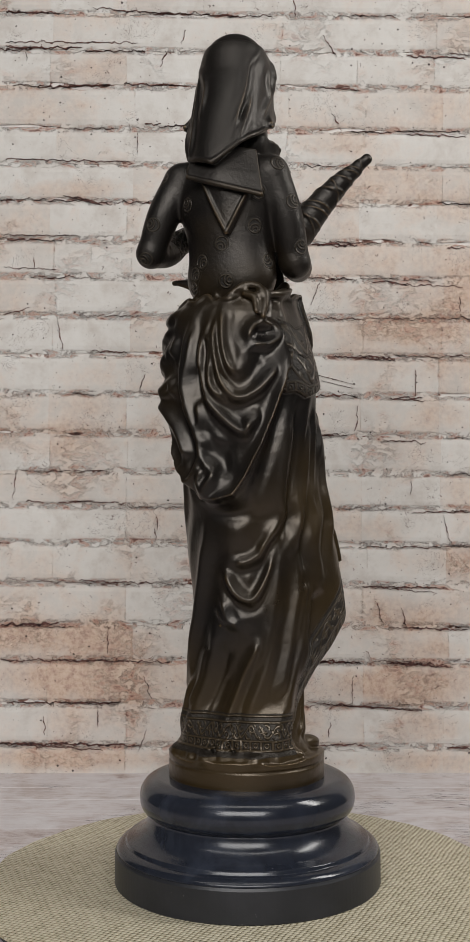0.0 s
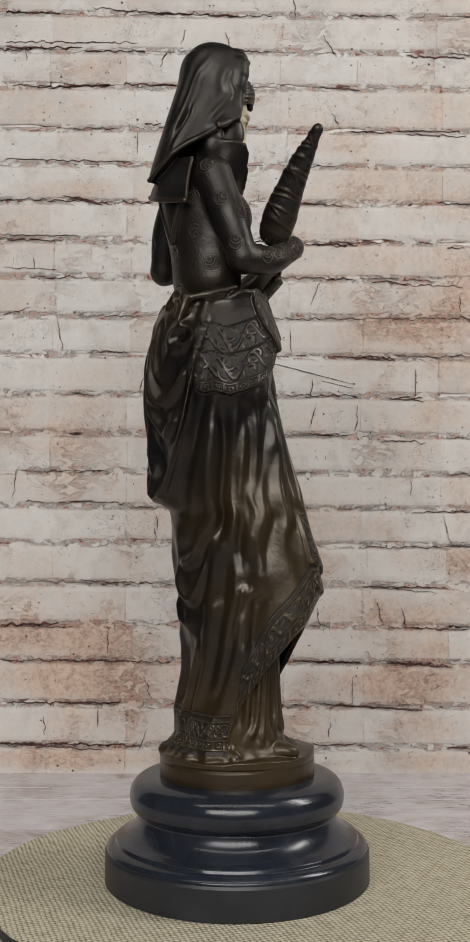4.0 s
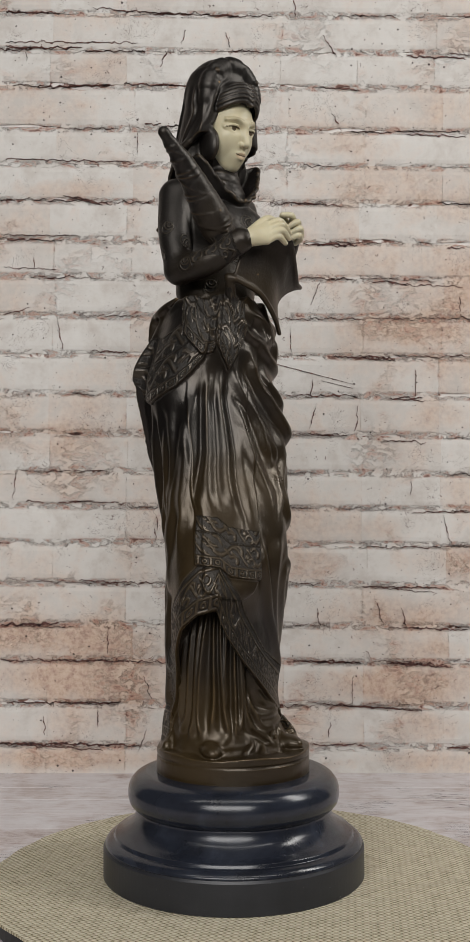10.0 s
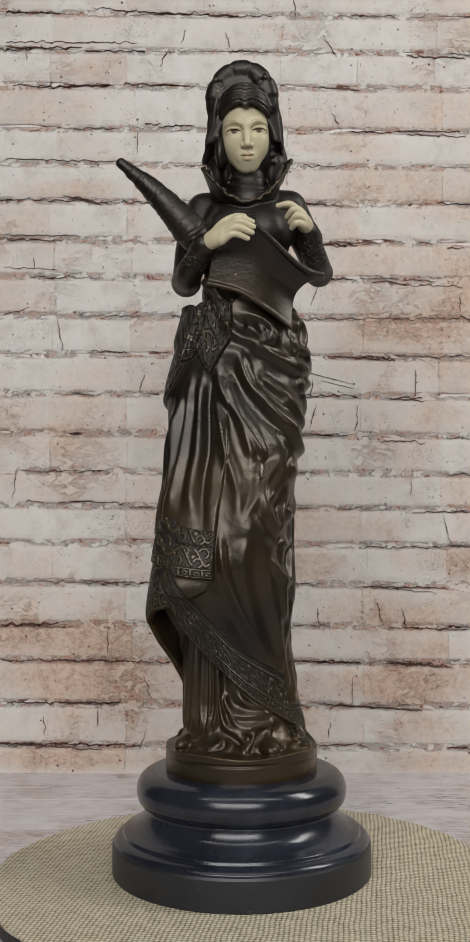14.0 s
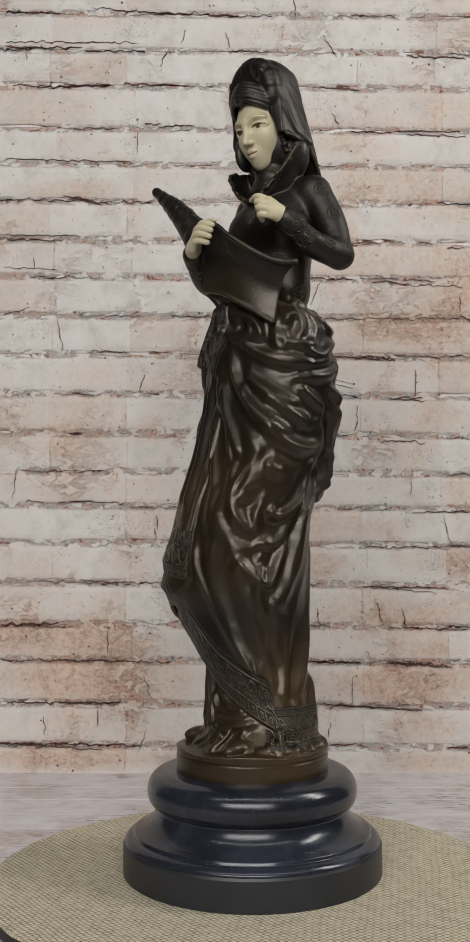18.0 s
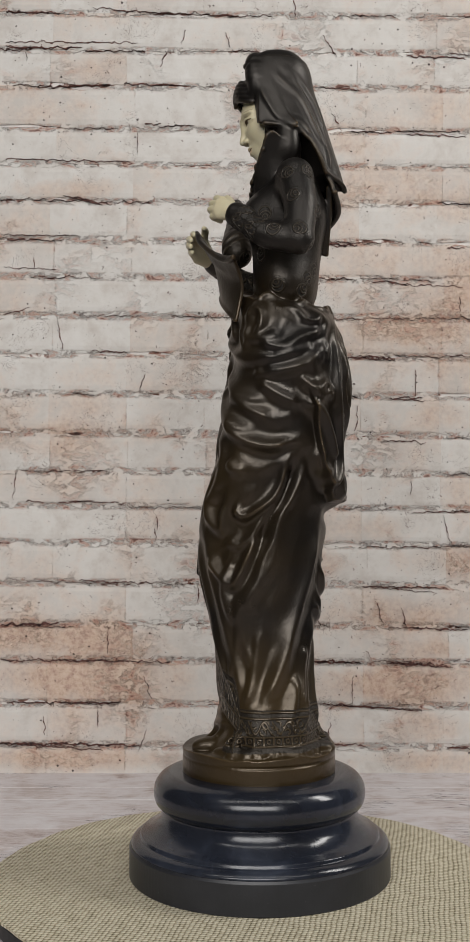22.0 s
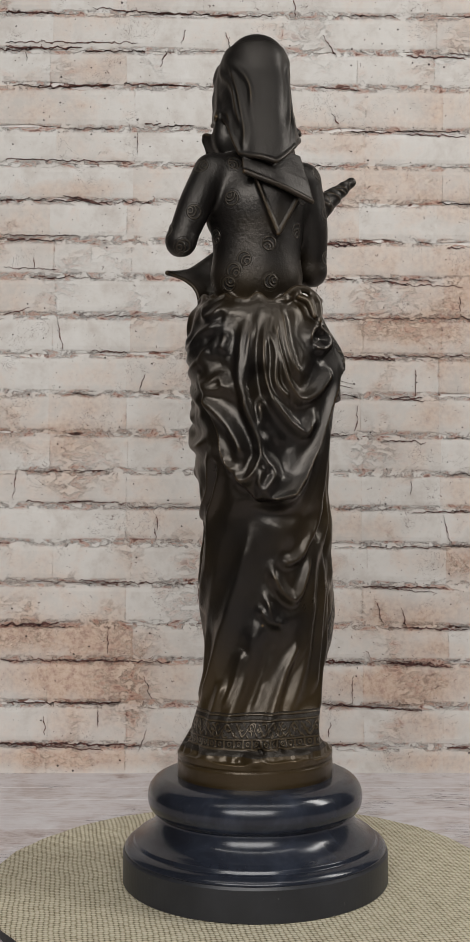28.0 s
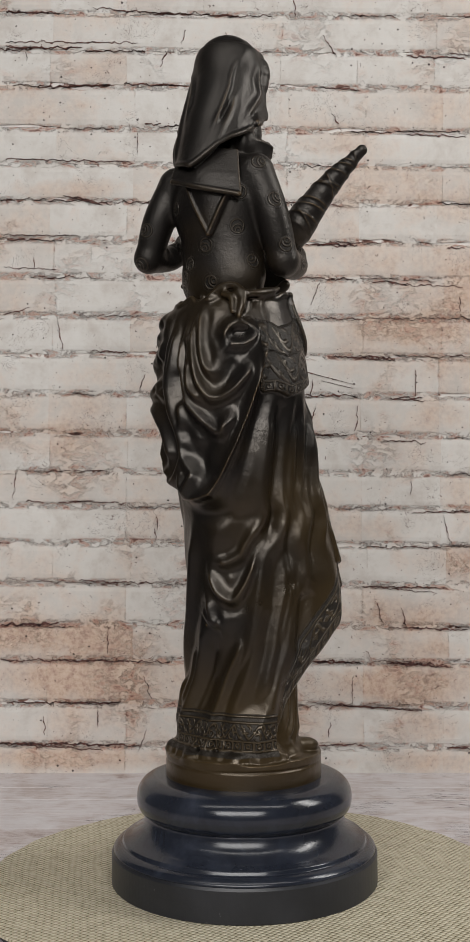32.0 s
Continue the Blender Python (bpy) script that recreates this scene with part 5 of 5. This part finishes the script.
def statue_mesh():
    vb, fb = CLAY.mesh(1)
    pieces = [(vb, fb, 0), (*build_face(), 1), (*right_hand(), 1), (*left_hand(), 1)]
    verts, faces, mats, base = [], [], [], 0
    for v, f, m in pieces:
        face = m == 1 and v[:, 2].max() > 500
        verts.append(turn_head(v) if face else v)
        faces.append(f + base)
        mat = np.full(len(f), m, np.int32)
        if m == 1 and v[:, 2].max() > 500:
            c = v[f].mean(1)
            x = np.abs(c[:, 0] - 4.8)
            lash = 508.6 - 0.048 * (x - 8.0) ** 2
            lid = (np.abs(c[:, 2] - lash) < 0.42) & (x > 3.6) & (x < 13.4) & (c[:, 1] < -1)
            iris = (np.hypot(x - 8.1, (c[:, 2] - 507.3) * 1.0) < 1.75) & (c[:, 2] < lash) & (c[:, 1] < -4)
            mouth = (np.abs(c[:, 2] - 491.25 - 0.03 * x * x) < 0.30) & (x < 4.6) & (c[:, 1] < -6)
            lips = (np.abs(c[:, 2] - 491.2) < 2.1 - 0.08 * x * x) & (x < 4.4) & (c[:, 1] < -7)
            brow = (np.abs(c[:, 2] - (515.2 - 0.05 * (x - 7.5) ** 2)) < 0.45) & (x > 3.0) & (x < 13.2) & (c[:, 1] < 0)
            mat[lips] = 3
            mat[brow] = 4
            mat[lid | mouth | iris] = 2
        mats.append(mat)
        base += len(v)
    v, f, mats = np.vstack(verts), np.vstack(faces), np.concatenate(mats)
    me = bpy.data.meshes.new("statue")
    me.vertices.add(len(v))
    me.vertices.foreach_set("co", (v * 0.001).astype(np.float32).ravel())
    me.loops.add(4 * len(f))
    me.loops.foreach_set("vertex_index", f.astype(np.int32).ravel())
    me.polygons.add(len(f))
    me.polygons.foreach_set("loop_start", np.arange(0, 4 * len(f), 4, dtype=np.int32))
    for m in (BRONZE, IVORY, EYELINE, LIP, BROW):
        me.materials.append(m)
    me.polygons.foreach_set("material_index", mats)
    me.polygons.foreach_set("use_smooth", np.ones(len(f), bool))
    me.update(calc_edges=True)
    # where the chased borders and seals run over the bronze
    band, seal = np.zeros((len(v), 3)), np.zeros((len(v), 3))
    nb = len(vb)
    cx, cy = skirt.centre(vb[:, 2])
    th, r = np.arctan2(vb[:, 0] - cx, -(vb[:, 1] - cy)), np.hypot(vb[:, 0] - cx, vb[:, 1] - cy)
    deg = np.degrees(th) % 360
    on_cloth = (r > skirt.radius(th, vb[:, 2]) - 2.2) & (vb[:, 2] < 392) & (vb[:, 2] > 88)
    arc = np.radians(deg) * 46
    borders = [(HEM, 22, 0.64, (254, 434)), (FLAP_HEM, 32, 1.0, (306, 359)), (HIP_HEM, 44, 0.95, (243, 317)), (APRON_HEMS[0], 42, 0.85, (290, 324)), (APRON_HEMS[1], 42, 0.85, (324, 353))]
    floor = on_cloth & (deg > 62) & (deg < 250) & (vb[:, 2] < 114)
    band[:nb][floor] = np.column_stack([arc, vb[:, 2] - 91, np.ones(nb)])[floor]
    for hem, top, slope, (a0, a1) in borders:
        h = hem_height(th, hem)
        w = (vb[:, 2] - h) * slope
        zoom = 0.58 if top > 43 else 0.7
        dd = np.where(deg < a0 - 0.01, deg + 360, deg)
        ok = on_cloth & (dd > a0) & (dd < a1) & (w > 0.2) & (w < top)
        wide = top > 30
        u = np.where(w > 6.8, arc * zoom, arc) if wide else arc
        w = np.where(w > 6.8, 6.8 + np.mod((w - 6.8) * zoom, 10.5), w) if wide else w
        band[:nb][ok] = np.column_stack([u, w, np.ones(nb)])[ok]
    # scrolled cuffs on both forearms
    for a, b, rad in (((-37, -4, 408), (-20, -33, 420), 11), ((52.5, 14, 421), (47.5, -4, 435), 11)):
        a, b = np.array(a, float), np.array(b, float)
        ax = (b - a) / np.linalg.norm(b - a)
        d = vb - a
        t = d @ ax
        q = d - t[:, None] * ax
        e1 = np.cross(ax, (0, 0, 1))
        e1 /= np.linalg.norm(e1)
        ok = (t > 2) & (t < np.linalg.norm(b - a) - 1) & (np.linalg.norm(q, axis=1) < rad)
        w = np.where(t < 12.5, 6.9 + np.mod(t - 2, 10.4), 6.9 + np.mod(t - 12.5, 10.4))
        band[:nb][ok] = np.column_stack([np.arctan2(q @ np.cross(ax, e1), q @ e1) * 9, w, np.ones(nb)])[ok]
    nrm = np.empty(len(v) * 3, np.float32)
    me.vertices.foreach_get("normal", nrm)
    nrm = nrm.reshape(-1, 3)
    # more seals, evenly strewn over bodice and sleeves between those
    rng = random.Random(8)
    spots = [np.array(q[:3], float) for q in SEALS]
    upper = np.where((vb[:, 2] > 396) & (vb[:, 2] < 468) & (band[:nb, 2] < 0.5) & (vb[:, 0] > -52) & (np.hypot(vb[:, 0] - 3, vb[:, 1] - 24) < 62) & (vb[:, 1] > -12) & ~((vb[:, 0] > 8) & (vb[:, 1] < 2) & (vb[:, 2] < 445)) & ((vb[:, 2] < 454) | (vb[:, 1] > 22))
                     & ~((vb[:, 2] > 432) & (np.abs(vb[:, 0] + 6) < 30) & (vb[:, 1] > 42)) & ~((vb[:, 0] < -22) & (vb[:, 1] < -8) & (vb[:, 2] > 424)) & ~((vb[:, 0] < -36) & (vb[:, 1] < -12)))[0]
    more = []
    for _ in range(900):
        i = upper[rng.randrange(len(upper))]
        if all(np.sum((vb[i] - q) ** 2) > 460 for q in spots):
            spots.append(vb[i])
            more.append((*vb[i], rng.uniform(0, 6.28)))
    for sx, sy, sz, turn in SEALS + more:
        d = vb - (sx, sy, sz)
        near = np.argmin((d ** 2).sum(1))
        d = vb - vb[near]
        n = nrm[near]
        e1 = np.cross((0, 0, 1), n)
        e1 /= np.linalg.norm(e1) + 1e-6
        e2 = np.cross(n, e1)
        c, s = math.cos(turn), math.sin(turn)
        p, q = d @ e1, d @ e2
        ok = ((d ** 2).sum(1) < 42) & (nrm[:nb] @ n > 0.3)
        seal[:nb][ok] = np.column_stack([c * p + s * q, c * q - s * p, np.ones(nb)])[ok]
    for name, data in (("band", band), ("seal", seal)):
        att = me.attributes.new(name, "FLOAT_VECTOR", "POINT")
        att.data.foreach_set("vector", data.astype(np.float32).ravel())
    return me


statue_ob = tagged(new("statue", statue_mesh()), "dark bronze draped lady statue with ivory face and holding a distaff", "statue")

# ---------------------------------------------------------------- plank table top and brick wall panel
WALL_Y = 0.37
# heights of the brick courses
COURSES = (0.038, 0.042, 0.0447, 0.0358, 0.0428, 0.0409, 0.0377, 0.0358, 0.0396, 0.0409, 0.0409, 0.0409, 0.0409, 0.0384, 0.0415, 0.039, 0.0378, 0.0465, 0.0378, 0.0396, 0.040, 0.040, 0.040)


def plank_table():
    # follows the plank floor printed on the backdrop; board and legs are added, unseen
    base = tagged(new("plank_table_top"), "whitewashed grey wooden planks under the turntable, after the floor printed on the backdrop", "table top", kind="structure")
    rng = random.Random(4)
    y, k = WALL_Y + 0.001, 0
    widths = [0.060, 0.045, 0.050, 0.046, 0.052, 0.048]
    while y > -0.55:
        w = widths[k % 6]
        bm = bmesh.new()
        nx = 24
        rows = []
        for i in range(nx + 1):
            x = -0.62 + 1.24 * i / nx
            j0, j1 = rng.uniform(-0.0003, 0.0003), rng.uniform(-0.0003, 0.0003)
            rows.append([bm.verts.new(c) for c in ((x, y - 0.0004 + j0, TABLE_TOP - 0.016), (x, y - 0.0004 + j0, TABLE_TOP - 0.0004), (x, y - 0.0007 + j0, TABLE_TOP),
                                                   (x, y - w + 0.0007 + j1, TABLE_TOP), (x, y - w + 0.0004 + j1, TABLE_TOP - 0.0004), (x, y - w + 0.0004 + j1, TABLE_TOP - 0.016))])
        for a, b in zip(rows, rows[1:]):
            for q in range(5):
                bm.faces.new((a[q], a[q + 1], b[q + 1], b[q]))
            bm.faces.new((a[5], a[0], b[0], b[5]))
        bm.faces.new(rows[0][::-1])
        bm.faces.new(rows[-1])
        bmesh.ops.recalc_face_normals(bm, faces=bm.faces[:])
        part("plank", bm, PLANK, base)
        y -= w
        k += 1
    part("underboard", box_bm((-0.62, -0.56, TABLE_TOP - 0.030), (0.62, WALL_Y, TABLE_TOP - 0.0162)), BLACK, base, "dark board under the planks")
    for sx in (-0.56, 0.56):
        for sy in (-0.50, 0.30):
            part("leg", box_bm((sx - 0.025, sy - 0.025, -0.80), (sx + 0.025, sy + 0.025, TABLE_TOP - 0.0302), 0.003), BLACK, base, "square dark table leg")
    return base


def brick_mesh(rng, width, height):
    """One hand-made brick: a nearly flat, washed front whose upper and lower arrises are broken."""
    nx, nz = 14, 3
    verts, faces = [], []
    ph = [rng.uniform(0, 50) for _ in range(4)]
    deep = [rng.uniform(-0.0014, 0.0012), rng.uniform(-0.0014, 0.0006)]
    for j in range(nz + 1):
        for i in range(nx + 1):
            x, z = (i / nx - 0.5) * width, (0.5 * math.copysign(abs(2 * j / nz - 1) ** 0.5, 2 * j / nz - 1)) * height
            edge_x, edge_z = i in (0, nx), j in (0, nz)
            bump = 0.0003 * noise.noise((x * 40 + ph[0], z * 40, ph[1]))
            jz = 0.0
            if edge_z:
                eat = deep[0] if j == 0 else deep[1]
                bite = noise.noise((x * 34 + ph[1], ph[2], 7 + j)) + 0.6 * noise.noise((x * 110, ph[3], j))
                jz = (eat + 0.0042 * max(-0.2, bite)) * (1 if j == 0 else -1)
            back = 0.0010 if edge_z else 0.0
            verts.append((x, back + bump, z + jz))
    n = len(verts)
    for j in range(nz):
        for i in range(nx):
            a = j * (nx + 1) + i
            faces.append((a, a + 1, a + nx + 2, a + nx + 1))
    rim = [i for i in range(nx + 1)] + [j * (nx + 1) + nx for j in range(1, nz + 1)] + [nz * (nx + 1) + i for i in range(nx - 1, -1, -1)] + [j * (nx + 1) for j in range(nz - 1, 0, -1)]
    for r in rim:
        x, y, z = verts[r]
        verts.append((x, 0.012, z))
    for k in range(len(rim)):
        k2 = (k + 1) % len(rim)
        faces.append((rim[k2], rim[k], n + k, n + k2))
    me = bpy.data.meshes.new("brick")
    me.from_pydata(verts, [], faces)
    me.materials.append(BRICK)
    me.update()
    return me


def brick_wall():
    # a flat printed backdrop, built here as separate bricks in low relief
    base = tagged(new("wall_brick"), "printed brick backdrop built as rough whitewashed bricks with flaking joints", "wall", kind="structure")
    rng = random.Random(11)
    part("mortar_bed", box_bm((-0.62, WALL_Y + 0.0022, TABLE_TOP - 0.03), (0.62, WALL_Y + 0.04, 1.0)), MORTAR, base, "flaking pinkish mortar bed")
    pitch, length = 0.0403, 0.0809
    meshes = [brick_mesh(rng, length, pitch - 0.0004) for _ in range(20)]
    # heights of the course lines, bottom up; courses run slightly downhill to the right, more so near the top
    steps = COURSES
    lines = [-0.0302]
    for d in steps:
        lines.append(lines[-1] + d)
    for row in range(len(lines) - 1):
        z0, high = lines[row], lines[row + 1] - lines[row]
        slope = -(0.008 + 0.0006 * (row - 1))
        # head joints stand nearly one above another; now and then a long brick spans two
        shift = 0.0019 + rng.uniform(-0.006, 0.006)
        k = -7
        while k < 7:
            long = 2 if rng.random() < 0.22 else 1
            x = shift + (k + (long - 1) / 2) * length
            k += long
            if abs(x) > 0.575:
                continue
            zc = z0 + high / 2 + slope * x
            h = high / pitch
            ob = new("brick", meshes[rng.randrange(len(meshes))])
            ob.parent = base
            ob.matrix_basis = Matrix.Translation((x, WALL_Y, zc)) @ pose(0, 0, 0, rng.uniform(-0.2, 0.2), math.degrees(-slope)) @ Matrix.Diagonal((long, 1, h, 1))
    return base


# hairline and open cracks: place across and up the wall, length, lean in degrees, width
CRACKS_A = [(228, 230, 35, 90), (92, 545, 50, 80), (22, 798, 45, 95), (262, 870, 25, 90), (258, 890, 20, 85), (72, 1195, 30, 85), (162, 1185, 28, 88), (180, 1050, 45, 92), (700, 630, 45, 92),
            (603, 690, 42, 100), (530, 690, 40, 105), (488, 560, 40, 88), (547, 65, 40, 60), (690, 812, 25, 92), (742, 870, 50, 75), (590, 1130, 45, 95), (550, 1205, 25, 95), (497, 2, 30, 88)]
CRACKS_B = [(775, 510, 25, 85), (240, 1130, 40, 70), (245, 1215, 40, 110), (672, 1020, 35, 80), (530, 1020, 35, 85), (610, 1090, 14, 45), (628, 1010, 40, 70), (35, 90, 15, 90), (278, 90, 30, 110),
            (50, 440, 20, 85), (538, 485, 40, 110), (380, 60, 25, 80), (310, 55, 25, 100), (525, 645, 28, 95), (240, 635, 30, 105), (330, 985, 30, 88), (560, 200, 25, 60)]
JOINTS = [(0, 1047, 120, 2, 3), (0, 1103, 280, 1, 4), (10, 1173, 190, 0, 3), (0, 1238, 170, 4, 4), (490, 1106, 110, 2, 5), (645, 1110, 110, 3, 4), (560, 1178, 140, 3, 3), (520, 1240, 90, 2, 4),
          (745, 1246, 50, 1, 5), (40, 845, 30, 3, 4), (110, 845, 30, 2, 4), (530, 737, 50, 4, 3), (600, 608, 65, 3, 5), (690, 103, 100, 3, 5), (690, 236, 100, 3, 4), (660, 488, 120, 2, 3)]
JOINTS_B = [(650, 1052, 130, 2, 5), (660, 680, 55, 1, 3), (0, 80, 80, 4, 3), (100, 335, 70, 14, 3), (0, 456, 90, 3, 3), (0, 535, 45, -14, 2), (540, 155, 70, 4, 3), (440, 614, 160, 15, 2.2), (540, 648, 55, 14, 2),
            (480, 672, 120, 1, 3), (490, 350, 90, 4, 2.5), (510, 420, 70, 2, 3), (740, 865, 50, 0, 3), (600, 985, 130, 5, 3), (495, 980, 40, 3, 3), (150, 596, 60, 3, 2.5)]


JOINTS_C = [(0, 72, 225, 1, 4), (0, 83, 130, 0, 4), (55, 151, 125, -2, 4), (205, 147, 95, 1, 3), (240, 214, 28, 3, 6), (265, 218, 60, 0, 3), (0, 272, 215, 2, 3), (110, 336, 75, 12, 5), (0, 401, 130, 1, 3),
            (0, 20, 92, 2, 4), (150, 15, 140, 5, 3), (350, 30, 50, 0, 5), (530, 420, 72, 2, 6), (550, 480, 42, -2, 4), (628, 484, 60, 2, 5), (755, 428, 30, 0, 4)]
JOINTS_D = [(560, 607, 105, 4, 6), (655, 677, 55, 0, 4), (500, 734, 82, 3, 3), (605, 986, 140, 1, 5), (0, 1046, 95, -1, 8), (490, 1105, 112, 2, 6), (645, 1109, 100, 3, 6), (520, 1174, 182, 4, 4), (95, 1172, 105, 1, 4),
            (0, 1238, 230, 1, 5), (95, 848, 60, -4, 4), (140, 846, 68, 2, 3), (130, 975, 90, 3, 4), (690, 866, 95, -2, 4), (600, 922, 180, 0, 2), (640, 748, 75, 2, 3)]


def crack(px, py, length, lean, wide, parent, rng, rough=1.0):
    x, z = wall_place(px, py)
    n = max(8, int(length / 2.2))
    d, a = length * 0.00062, radians(lean)
    verts, faces = [], []
    ph = rng.uniform(0, 90)
    for i in range(n + 1):
        f = i / n
        off = rough * (0.0030 * noise.noise((f * length * 0.09, ph, 0)) + 0.0018 * noise.noise((f * length * 0.3, ph, 5)))
        w = 0.00019 * wide * (0.12 + 0.88 * math.sin(math.pi * min(1, max(0, f * 0.94 + 0.03))) ** 0.6) * (0.30 + 1.9 * abs(noise.noise((f * length * 0.16, ph, 9))))
        cx, cz = x + f * d * math.cos(a) + off * math.sin(a), z - f * d * math.sin(a) + off * math.cos(a)
        for s, y in ((-1, -0.0006), (1, -0.0006), (1, 0.004), (-1, 0.004)):
            verts.append((cx + s * w * math.sin(a), WALL_Y + y, cz + s * w * math.cos(a)))
    for i in range(n):
        b = 4 * i
        for q in range(4):
            q2 = (q + 1) % 4
            faces.append((b + q, b + q2, b + 4 + q2, b + 4 + q))
    faces += [(3, 2, 1, 0), (4 * n, 4 * n + 1, 4 * n + 2, 4 * n + 3)]
    mesh_object("crack", verts, faces, CRACK, parent)


plank_table()
wall_ob = brick_wall()
crack_rng = random.Random(5)
for row in CRACKS_A + CRACKS_B:
    crack(*row, 2.8, wall_ob, crack_rng, 0.7)
for row in JOINTS + JOINTS_B + JOINTS_C + JOINTS_D:
    crack(*row, wall_ob, crack_rng, 0.08 if row[3] > 12 else 0.8)
# open joints along the courses
joint_rng = random.Random(17)
level = -0.0302
for k, step in enumerate(COURSES):
    level += step
    slope = -(0.008 + 0.0006 * k)
    x = -0.42
    while x < 0.40:
        span = joint_rng.uniform(0.03, 0.10)
        if joint_rng.random() < 0.40:
            px, py = (x + 0.2527) * 782 / 0.4790, (0.790 - level - slope * x - joint_rng.uniform(-0.0012, 0.0012)) / 0.000629
            crack(px, py, span / 0.00062, math.degrees(-slope) + joint_rng.uniform(-0.8, 0.8), joint_rng.choice((0.5, 0.7, 0.9, 1.3)), wall_ob, joint_rng, 1.0)
        x += span + joint_rng.uniform(0.0, 0.03)


# ---------------------------------------------------------------- what turns
TURN = 11.6391          # degrees a second, clockwise from above
OFF = Vector((0.00066, -0.00924, 0.0))


def motions():
    times = [0, 0.1] + list(range(1, 32)) + [31.9, 32]
    rows_axis, rows_statue = [], []
    for t in times:
        a = 156.0 - TURN * t
        c = Matrix.Rotation(radians(-TURN * t), 3, "Z") @ OFF
        rows_axis.append((t, pose(0, 0, 0, 0, 0, a)))
        rows_statue.append((t, pose(c.x, c.y, 0, 0, 0, a)))
    walk(turntable_ob, rows_axis)
    walk(burlap_ob, rows_axis)
    walk(pedestal_ob, rows_statue)
    walk(statue_ob, rows_statue)


motions()
